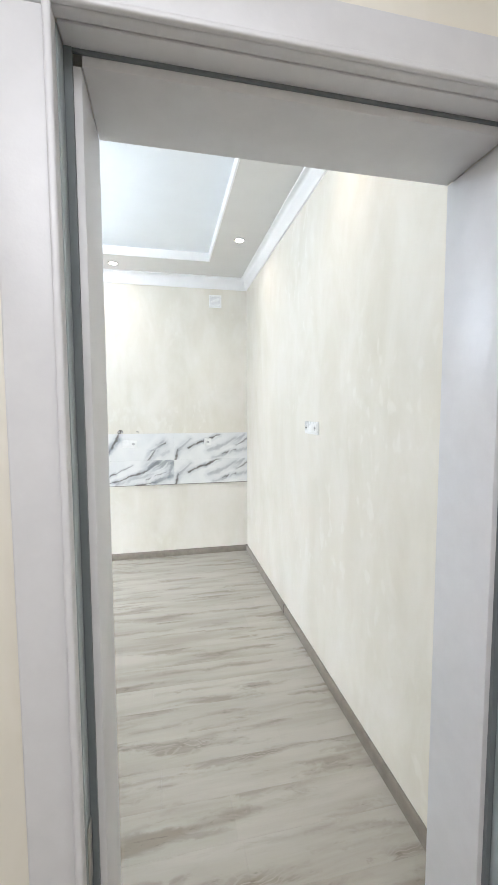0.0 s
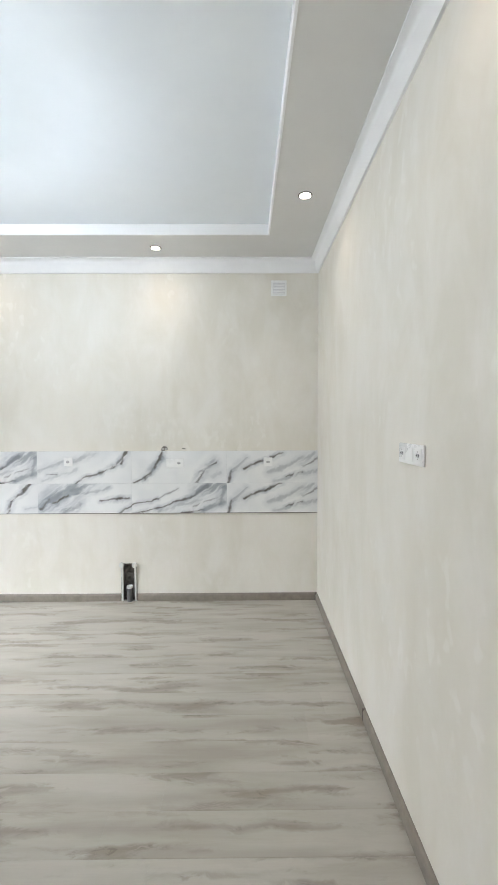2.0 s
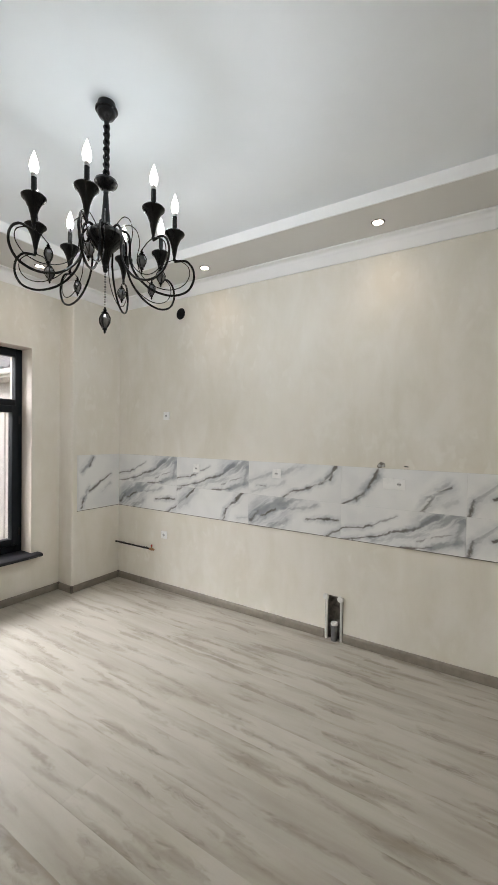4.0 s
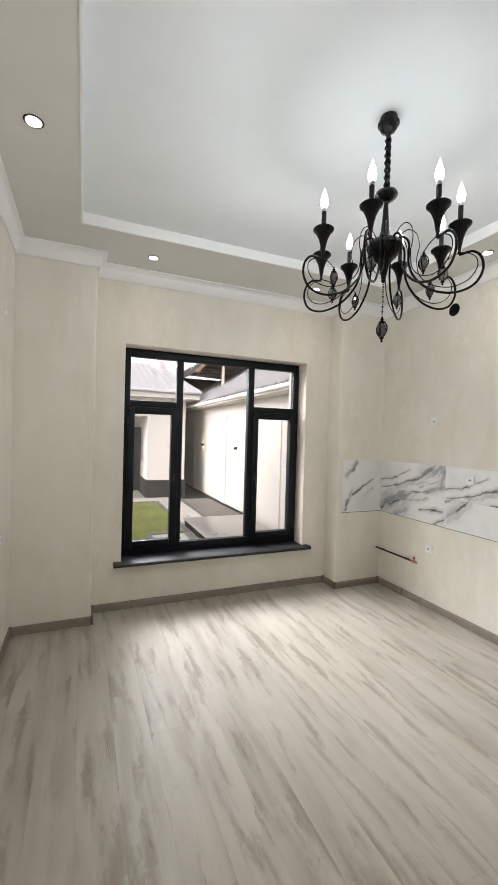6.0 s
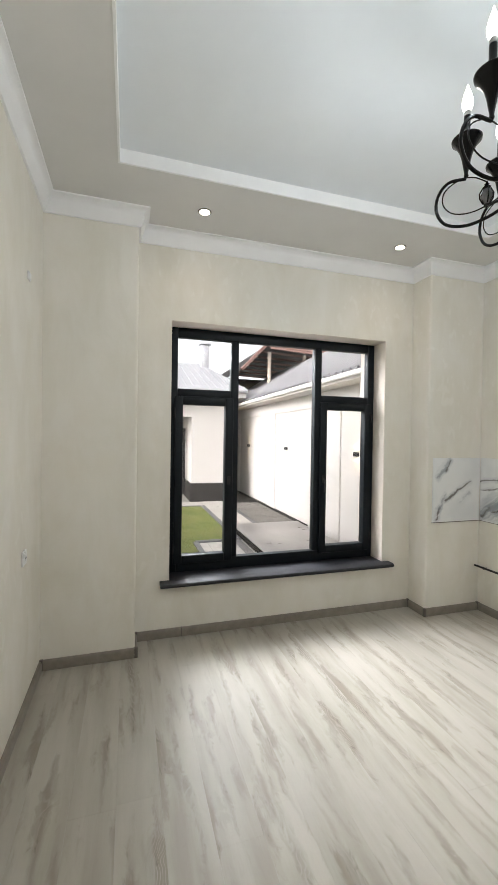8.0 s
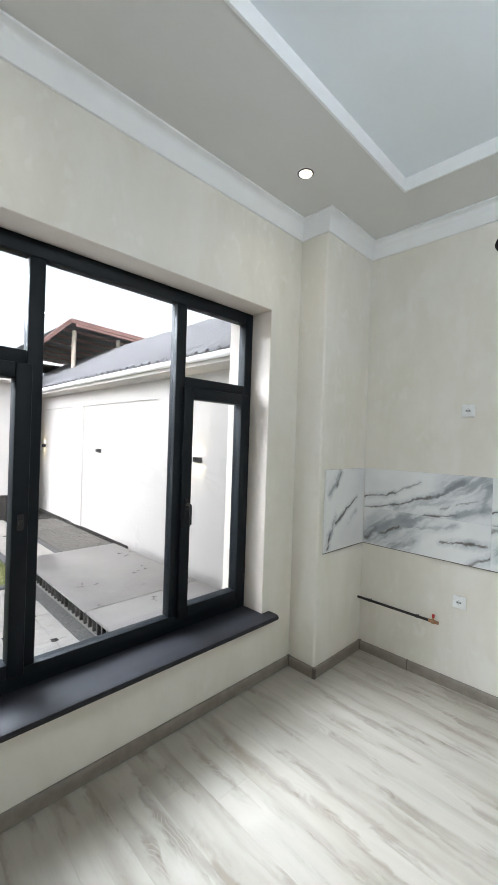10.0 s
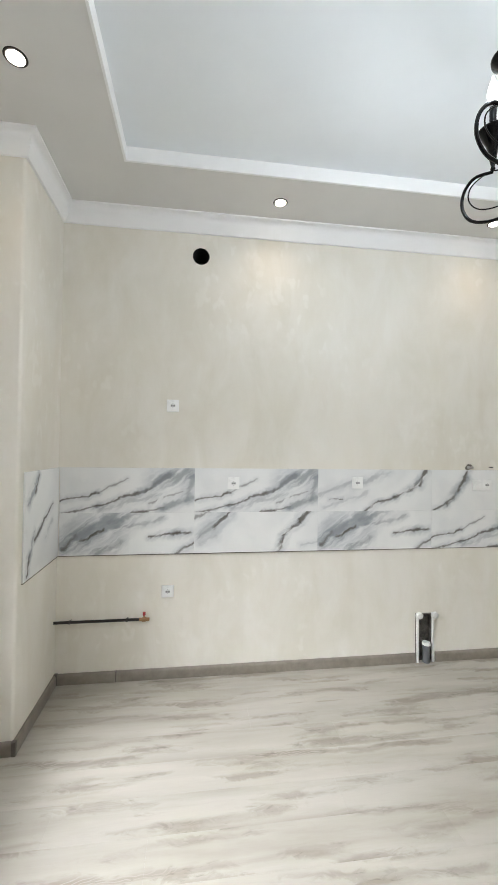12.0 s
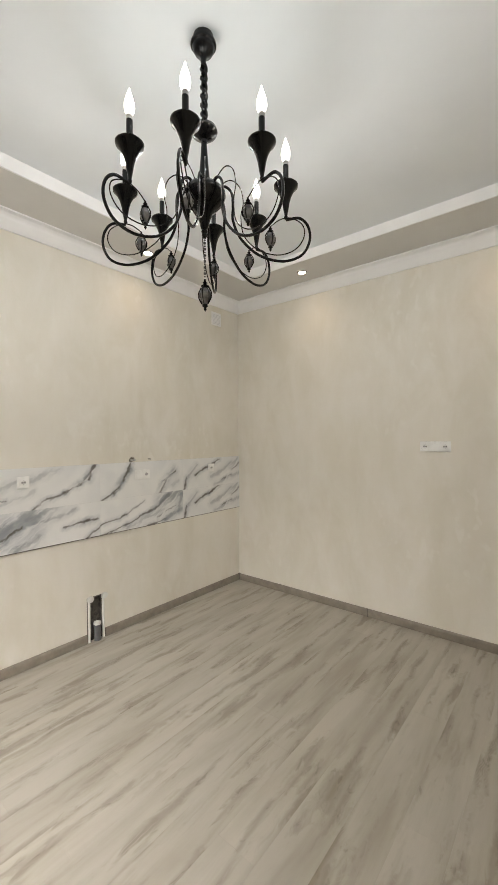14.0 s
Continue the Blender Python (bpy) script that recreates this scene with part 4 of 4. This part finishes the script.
def chandelier_arm():
    arm = tagged(new("arm"), "")
    rz = lambda pts: [(r, 0, z) for r, z in pts]  # noqa: E731
    main = spline(rz([(0.030, 2.627), (0.045, 2.679), (0.082, 2.701), (0.113, 2.674), (0.118, 2.617), (0.118, 2.561), (0.150, 2.486), (0.225, 2.418), (0.320, 2.392), (0.398, 2.414), (0.434, 2.471), (0.430, 2.531), (0.395, 2.568), (0.337, 2.562)]), 7)
    part("main_scroll", tube(bmesh.new(), main, 0.0056, 8), M_BLACK, arm)
    thin = spline([(0.030, 0.006, 2.636), (0.060, 0.012, 2.704), (0.105, 0.022, 2.741), (0.145, 0.030, 2.717), (0.160, 0.032, 2.655), (0.150, 0.030, 2.589), (0.165, 0.028, 2.508), (0.225, 0.024, 2.450), (0.305, 0.018, 2.426), (0.375, 0.010, 2.444), (0.412, 0.004, 2.493), (0.405, 0.0, 2.542), (0.355, -0.004, 2.568), (0.310, -0.006, 2.559), (0.272, -0.008, 2.531)], 6)
    part("thin_scroll", tube(bmesh.new(), thin, 0.0023, 6), M_BLACK, arm)
    a, b, c = pendant(2.535, 1.08, (0.272, -0.008))
    me = bpy.data.meshes.new("tmp")
    c.to_mesh(me)
    a.from_mesh(me)
    part("crystal_cage", a, M_BLACK, arm)
    part("crystal", b, M_SMOKE, arm, "smoked faceted crystal", soft=False)
    bm = bmesh.new()
    lathe(bm, [(0, 2.566), (0.006, 2.566), (0.008, 2.572), (0.006, 2.580), (0.010, 2.600), (0.015, 2.630), (0.022, 2.655), (0.035, 2.682), (0.049, 2.695), (0.0505, 2.703), (0.042, 2.711), (0.024, 2.716), (0.012, 2.720), (0, 2.720)], (ARM_R, 0, 0), 24)
    part("cup", bm, M_BLACK, arm)
    bm = bmesh.new()
    lathe(bm, [(0.0115, 2.719), (0.0115, 2.786), (0, 2.786)], (ARM_R, 0, 0), 16)
    part("candle_sleeve", bm, M_BLACK, arm)
    bm = bmesh.new()
    lathe(bm, [(0, 2.804), (0.0112, 2.804), (0.0160, 2.817), (0.0180, 2.831), (0.0162, 2.849), (0.0105, 2.869), (0.0045, 2.885), (0.0015, 2.897), (0, 2.899)], (ARM_R, 0, 0), 16)
    part("bulb_base", lathe(bmesh.new(), [(0, 2.787), (0.0105, 2.787), (0.0117, 2.803), (0, 2.803)], (ARM_R, 0, 0), 16), M_SOCK2, arm, "grey bulb base")
    part("bulb", bm, M_BULB, arm, "lit white flame-shaped bulb")
    return arm


arm0 = chandelier_arm()
arm0.parent = ch
for turn in ARM_TURNS[1:]:
    copy_thing(arm0, pose(0, 0, 0, 0, 0, turn))
arm0.matrix_basis = pose(0, 0, 0, 0, 0, ARM_TURNS[0])

# ---- outdoors ----
GZ = -0.15
structure("ground", boxed((-300, -300, GZ - 0.2), (300, 300, GZ - 0.03)), M_FAR, "plain paved ground reaching far off", False)

# side wall with shallow bays
YWALL = 4.5
bm = bmesh.new()
box(bm, (-16.0, YWALL, GZ - 0.05), (-4.21, YWALL + 0.25, 2.62))
piers = [(-4.9, -4.21), (-6.93, -6.50), (-10.05, -9.6), (-13.2, -12.75)]
for x0, x1 in piers:
    box(bm, (x0, YWALL - 0.030, GZ - 0.05), (x1, YWALL - 0.001, 2.20))
box(bm, (-16.0, YWALL - 0.030, 2.20), (-4.21, YWALL - 0.001, 2.615))
structure("garden_wall", bm, M_STUCCO, "white rendered garden wall with shallow bays", False)
structure("garden_wall_base", boxed((-16.0, YWALL - 0.04, GZ - 0.05), (-7.75, YWALL - 0.003, GZ + 0.05)), M_GRANITE, "dark stone base strip of the garden wall", False)

so = thing("garage_roof", "grey ribbed metal roof with white eaves above the garden wall", "roof", (0, 0, 0))
bm = bmesh.new()
box(bm, (-15.5, 4.16, 2.47), (-4.9, 4.60, 2.50))
box(bm, (-15.5, 4.13, 2.47), (-4.9, 4.16, 2.585))
part("eave", bm, M_STUCCO, so, "white boxed eave", soft=False)
bm = bmesh.new()
tube(bm, [(-15.5, 4.09, 2.545), (-10, 4.09, 2.545), (-4.9, 4.09, 2.545)], 0.038, 10)
part("gutter", bm, M_TRIM, so, "white rain gutter")
bm = bmesh.new()
R0, R1 = (4.08, 2.592), (6.6, 4.14)
xs = np.arange(-15.5, -4.9, 0.02)
prev = None
for x in xs:
    ph = (x * 5.0) % 1.0
    h = 0.035 if ph < 0.25 else (0.0 if ph > 0.4 else 0.035 * (0.4 - ph) / 0.15)
    cur = [bm.verts.new((x, y, z + h)) for y, z in (R0, R1)]
    if prev:
        bm.faces.new([prev[0], cur[0], cur[1], prev[1]])
    prev = cur
bmesh.ops.solidify(bm, geom=bm.faces[:], thickness=0.004)
part("roof_sheet", bm, M_ROOF, so, soft=False)
bm = bmesh.new()
box(bm, (-15.4, 6.5, 2.3), (-4.95, 6.7, 4.10))
part("back_wall", bm, M_STUCCO, so, soft=False)
structure("garden_wall_end", bevelled((-5.6, 4.62, GZ), (-4.6, 4.95, 3.72), 0.01), M_STUCCO, "white rendered wall end beside the garage roof", False)

# wall lamps


def wall_lamp(x):
    ob = thing("outdoor_wall_lamp", "small lit dark ribbed lamp on the white garden wall", "wall lamp", (x, YWALL, 1.375), group="garden wall lamps")
    part("backplate", bevelled((-0.05, -0.012, -0.030), (0.05, -0.0005, 0.030), 0.002), M_DARKDOOR, ob)
    for i in range(5):
        bm = bmesh.new()
        lathe(bm, [(0.013, -0.033), (0.0165, -0.033), (0.0165, 0.033), (0.013, 0.033), (0.013, -0.033)], ((i - 2) * 0.034, -0.030, 0), 10)
        part("tube", bm, M_DARKDOOR, ob)
    for i in range(5):
        for z in (0.020, -0.020):
            part("light_disc", lathe(bmesh.new(), [(0, 0.0), (0.012, 0.0)], ((i - 2) * 0.034, -0.030, z), 10), M_OUTLED, ob, "glowing warm lamp disc", soft=False)
    return ob


M_OUTLED = emit("outdoor_led", (1.0, 0.80, 0.42), 60.0)
for x in (-5.99, -8.90, -11.80):
    wall_lamp(x)

# far building
fb = thing("far_house", "white rendered house with dark stone base and grey hipped roof", "house", (0, 0, GZ))
bm = bmesh.new()
box(bm, (-14.7, 2.72, 0.50), (-11.30, 3.80, 2.87))
box(bm, (-13.0, -4.5, 2.30), (-11.30, 2.72, 2.87))
box(bm, (-13.2, -4.5, 0.50), (-13.0, 2.72, 2.87))
box(bm, (-15.0, 2.5, 0.0), (-14.7, 6.5, 2.87))
part("wall", bm, M_STUCCO, fb, soft=False)
bm = bmesh.new()
box(bm, (-14.68, 2.69, 0.0), (-11.27, 3.83, 0.50))
box(bm, (-13.18, -4.5, 0.0), (-12.97, 2.69, 0.50))
part("plinth", bm, M_GRANITE, fb, "dark granite plinth", soft=False)
for y in (1.2, -1.0):
    part("door", bevelled((-12.96, y, 0.05), (-12.92, y + 0.9, 2.15), 0.004), M_DARKDOOR, fb, "black metal door")
part("door_handle", tube(bmesh.new(), [(-12.86, 2.52, 0.75), (-12.86, 2.52, 1.75)], 0.02, 8), M_STEEL, fb, "tall steel bar handle")
part("gate_leaf", bevelled((-12.2, 2.42, 0.1), (-12.14, 2.66, 2.0), 0.005), M_DARKDOOR, fb)
bm = bmesh.new()
box(bm, (-15.2, -4.8, 2.82), (-10.85, 4.10, 2.86))
box(bm, (-10.88, -4.8, 2.86), (-10.85, 4.10, 3.00))
box(bm, (-15.2, 4.07, 2.86), (-10.88, 4.10, 3.00))
part("eave", bm, M_STUCCO, fb, "white boxed eave", soft=False)
part("gutter", tube(bmesh.new(), [(-10.79, -4.8, 3.0), (-10.79, 0, 3.0), (-10.79, 4.11, 3.0)], 0.05, 10), M_ROOF, fb, "grey rain gutter")
bm = bmesh.new()
c = [bm.verts.new(p) for p in ((-10.76, -5.2, 3.02), (-10.76, 4.16, 3.02), (-18.2, 4.16, 3.02), (-18.2, -5.2, 3.02), (-14.5, -1.5, 4.32), (-14.5, 3.55, 4.32))]
for q in ((0, 1, 5, 4), (1, 2, 5), (2, 3, 4, 5), (3, 0, 4)):
    bm.faces.new([c[i] for i in q])
part("roof", bm, M_ROOF, fb, soft=False)
for i in range(47):
    bm = bmesh.new()
    y = -5.1 + i * 0.2
    zt = 1.0 if -1.5 < y < 3.55 else (max(0, (4.16 - y) / 0.61) if y >= 3.55 else max(0, (y + 5.2) / 3.7))
    tube(bm, [(-10.76, y, 3.035), (-10.76 - 3.74 * zt, y, 3.035 + 1.30 * zt)], 0.012, 4)
    part("roof_seam", bm, M_ROOF, fb, soft=False)
chm = bevelled((-14.1, 3.40, 3.5), (-13.85, 3.66, 4.86), 0.01)
part("chimney", chm, M_ROOF, fb, "grey sheet metal chimney")
part("chimney_cap", bevelled((-14.16, 3.34, 4.861), (-13.79, 3.72, 4.915), 0.01), M_ROOF, fb)
pole = thing("utility_pole", "thin grey utility pole beyond the roofs", "utility pole", (-24, 3.33, GZ))
bm = bmesh.new()
lathe(bm, [(0, 0), (0.24, 0), (0.19, 8.6), (0, 8.6)], segs=12)
part("shaft", bm, M_PAVE, pole)

# rusty open shed beyond the garage roof
sh = thing("open_shed", "old open shed with rusty beams on pale timber posts", "shed", (0, 0, GZ))
part("post", tube(bmesh.new(), [(-12.25, 5.25, 3.0), (-12.25, 5.25, 4.42)], 0.06, 8), M_POST, sh, "pale timber post")
part("post", tube(bmesh.new(), [(-12.4, 6.5, 3.6), (-12.4, 6.5, 4.45)], 0.06, 8), M_POST, sh, "pale timber post")
bm = bmesh.new()
ridge, low, far_r = (-12.1, 5.08, 4.62), (-12.1, 4.2, 3.95), (-12.1, 8.6, 4.65)
q = [bm.verts.new(p) for p in ((-12.1, 5.08, 4.60), (-12.1, 9.5, 4.42), (-18.0, 9.5, 4.42), (-18.0, 5.08, 4.60))]
bm.faces.new(q)
q = [bm.verts.new(p) for p in ((-12.1, 5.08, 4.60), (-18.0, 5.08, 4.60), (-18.0, 4.3, 3.8), (-12.1, 4.3, 3.8))]
bm.faces.new(q)
q = [bm.verts.new(p) for p in ((-17.9, 4.3, 2.5), (-17.9, 9.5, 2.5), (-17.9, 9.5, 4.4), (-17.9, 4.3, 4.4))]
bm.faces.new(q)
bmesh.ops.solidify(bm, geom=bm.faces[:], thickness=0.03)
part("sheeting", bm, M_SHEET, sh, soft=False)
for a, b, r in [((-12.05, 5.08, 4.60), (-12.05, 9.5, 4.42), 0.075), ((-12.05, 5.08, 4.60), (-12.05, 4.3, 3.8), 0.06), ((-12.0, 5.2, 4.50), (-12.0, 9.5, 4.30), 0.04)] + [((-12.6 - i * 0.8, 5.1, 4.50), (-12.6 - i * 0.8, 9.4, 4.34), 0.04) for i in range(7)]:
    part("beam", tube(bmesh.new(), [a, b], r, 4), M_RUST, sh, "rusty brown roof beam", soft=False)

# platform over a pit
pf = thing("pit_cover", "raised wet grey slab platform with a slotted edge", "platform", (0, 0, GZ))
part("slab", bevelled((-7.70, 2.94, 0.125), (-5.615, 4.24, 0.15), 0.004), M_PLATE, pf)
part("slab", bevelled((-5.605, 2.94, 0.125), (-4.35, 4.24, 0.15), 0.004), M_PLATE, pf)
bm = bmesh.new()
for i in range(34):
    x = -7.66 + i * 0.098
    box(bm, (x, 2.96, 0.0), (x + 0.022, 2.99, 0.1245))
box(bm, (-7.68, 3.10, 0.0), (-4.37, 4.22, 0.1245))
part("slotted_base", bm, M_GRANITE, pf, soft=False)

structure("wet_strip", boxed((-7.70, 2.80, GZ - 0.02), (-4.35, 2.938, GZ + 0.004)), M_WETGRIT, "wet grey grit strip beside the slotted platform edge", False)

# lawn with kerbs
def lawn_in(x, y):
    return (-10.5 < x < -4.6) and (-3.6 < y < 2.86) and not (x > -7.20 and y > 2.12)


bm = bmesh.new()
box(bm, (-10.5, -3.6, GZ - 0.05), (-7.20, 2.86, GZ - 0.004))
box(bm, (-7.20, -3.6, GZ - 0.05), (-4.6, 2.12, GZ - 0.004))
structure("lawn_soil", bm, M_SOIL, "soil under the lawn", False)
rg = random.Random(4)
V, F = [], []
n = 0
while n < 90000:
    x = rg.uniform(-10.48, -4.62)
    y = rg.uniform(-1.2, 2.84)
    if not lawn_in(x, y):
        continue
    a = rg.uniform(0, math.pi)
    w, h = 0.0045, rg.uniform(0.012, 0.036)
    dx, dy = math.cos(a) * w, math.sin(a) * w
    lx, ly = rg.uniform(-0.03, 0.03), rg.uniform(-0.03, 0.03)
    i = len(V)
    V += [(x - dx, y - dy, GZ - 0.005), (x + dx, y + dy, GZ - 0.005), (x + lx, y + ly, GZ + h)]
    F.append((i, i + 1, i + 2))
    n += 1
me = bpy.data.meshes.new("grass")
me.from_pydata(V, [], F)
me.materials.append(M_GRASS)
tagged(new("grass", me), "short green lawn grass", "grass", kind="stuff")
kerb = tagged(new("lawn_kerb"), "blue-grey stone kerb round the lawn", "kerb", kind="structure")


def kerb_run(x0, y0, x1, y1):
    L = math.hypot(x1 - x0, y1 - y0)
    k = max(1, round(L / 0.5))
    for i in range(k):
        a, b = i / k, (i + 1) / k
        xa, ya, xb, yb = x0 + (x1 - x0) * a, y0 + (y1 - y0) * a, x0 + (x1 - x0) * b, y0 + (y1 - y0) * b
        xa, xb = sorted((xa, xb))
        ya, yb = sorted((ya, yb))
        if x0 == x1:
            part("kerb_stone", bevelled((xa - 0.045, ya + 0.002, GZ - 0.05), (xa + 0.045, yb - 0.002, GZ + 0.02), 0.006, 1), M_KERB, kerb, soft=False)
        else:
            part("kerb_stone", bevelled((xa + 0.002, ya - 0.045, GZ - 0.05), (xb - 0.002, ya + 0.045, GZ + 0.02), 0.006, 1), M_KERB, kerb, soft=False)


kerb_run(-10.5, 2.905, -7.15, 2.905)
kerb_run(-7.155, 2.165, -7.155, 2.86)
kerb_run(-7.11, 2.165, -4.6, 2.165)
kerb_run(-10.55, -3.0, -10.55, 2.86)

structure("path_base", boxed((-7.11, 2.14, GZ - 0.06), (-4.25, 2.904, GZ - 0.008)), M_PAVE, "pale bedding of the paving", False)
# paving: pale slabs with small dark insets, then cobbles
pv = tagged(new("pavement"), "pale stone paving with small dark insets", "paving", kind="structure")
slab_mesh = None
inset_mesh = None


def shared(name, me, parent, at):
    ob = new(name, me)
    ob.parent = parent
    ob.location = at
    return ob


bm = bevelled((-0.148, -0.148, -0.05), (0.148, 0.148, 0.0), 0.004, 1)
slab_mesh = bpy.data.meshes.new("slab")
bm.to_mesh(slab_mesh)
slab_mesh.materials.append(M_PAVE)
bm = boxed((-0.028, -0.028, -0.006), (0.028, 0.028, 0.002))
inset_mesh = bpy.data.meshes.new("inset")
bm.to_mesh(inset_mesh)
inset_mesh.materials.append(M_GRANITE)
for i in range(23):
    for j in range(16):
        x, y = -11.10 + i * 0.3, 3.40 - j * 0.3
        near_house = x > -7.0 and 2.3 < y < 2.85
        alley = 3.0 < y and x < -7.85
        if not (near_house or alley or x < -10.7 or (-7.85 <= x and 2.85 <= y < 2.9)):
            continue
        shared("slab", slab_mesh, pv, (x, y, GZ))
        if (i + j) % 2 == 0 and not x < -10.9:
            shared("inset", inset_mesh, pv, (x + 0.15, y - 0.15, GZ))
structure("path_base", boxed((-11.26, 2.905, GZ - 0.06), (-4.25, 3.56, GZ - 0.008)), M_PAVE, "pale bedding of the paving", False)
bm = bmesh.new()
for i in range(110):
    for j in range(10):
        x, y = -15.0 + i * 0.1 + (0.05 if j % 2 else 0), 3.66 + j * 0.082
        if x > -7.72 or x < -10.9:
            continue
        d = rg.uniform(-0.004, 0.004)
        box(bm, (x + 0.003, y + 0.003, GZ - 0.05), (x + 0.097, y + 0.079, GZ + d))
me = bpy.data.meshes.new("cobbles")
bm.to_mesh(me)
me.materials.append(M_COBBLE)
tagged(new("cobbles", me), "grey cobble strip along the white wall", "cobbles", kind="stuff")
structure("dark_paving", boxed((-15.0, 3.60, GZ - 0.05), (-10.9, YWALL - 0.004, GZ)), M_GRANITE, "dark granite paving by the far house", False)
structure("gutter_strip", boxed((-10.9, 3.56, GZ - 0.05), (-4.25, 3.645, GZ - 0.002)), M_KERB, "grey edging strip", False)

# own outer wall face below and above the window, seen from the yard
structure("outer_wall", boxed((-4.25, -4.0, GZ - 0.05), (-4.212, YS - 0.25, 3.6)), M_STUCCO, "white outer house wall", False)

# ---- laminate planks ----
fl = tagged(new("floor"), "grey oak laminate planks laid along the room", "floor", kind="structure")
PW, PL = 0.193, 1.285


def plank_mesh(length):
    bm = bevelled((0.00015, 0.00015, -0.0115), (length - 0.00015, PW - 0.00015, 0.0), 0.0005, 1)
    me = bpy.data.meshes.new("plank")
    bm.to_mesh(me)
    bm.free()
    me.materials.append(M_FLOOR)
    return me


full = plank_mesh(PL)
rows = int((YN + 0.02 + 2.1) / PW) + 1
rp = random.Random(11)
for r in range(rows):
    y = YN + 0.02 - (r + 1) * PW
    xa, xb = (XW - 0.02, XE + 0.02) if y > 0.28 else (-1.6, 1.3)
    if y < -2.2:
        continue
    x = xa - rp.uniform(0.1, 1.15)
    while x < xb:
        x0, x1 = max(x, xa), min(x + PL, xb)
        if x1 - x0 > 0.03:
            me = full if x1 - x0 > PL - 1e-4 else plank_mesh(x1 - x0)
            ob = new("plank", me)
            ob.parent = fl
            ob.location = (x0, y, 0)
        x += PL
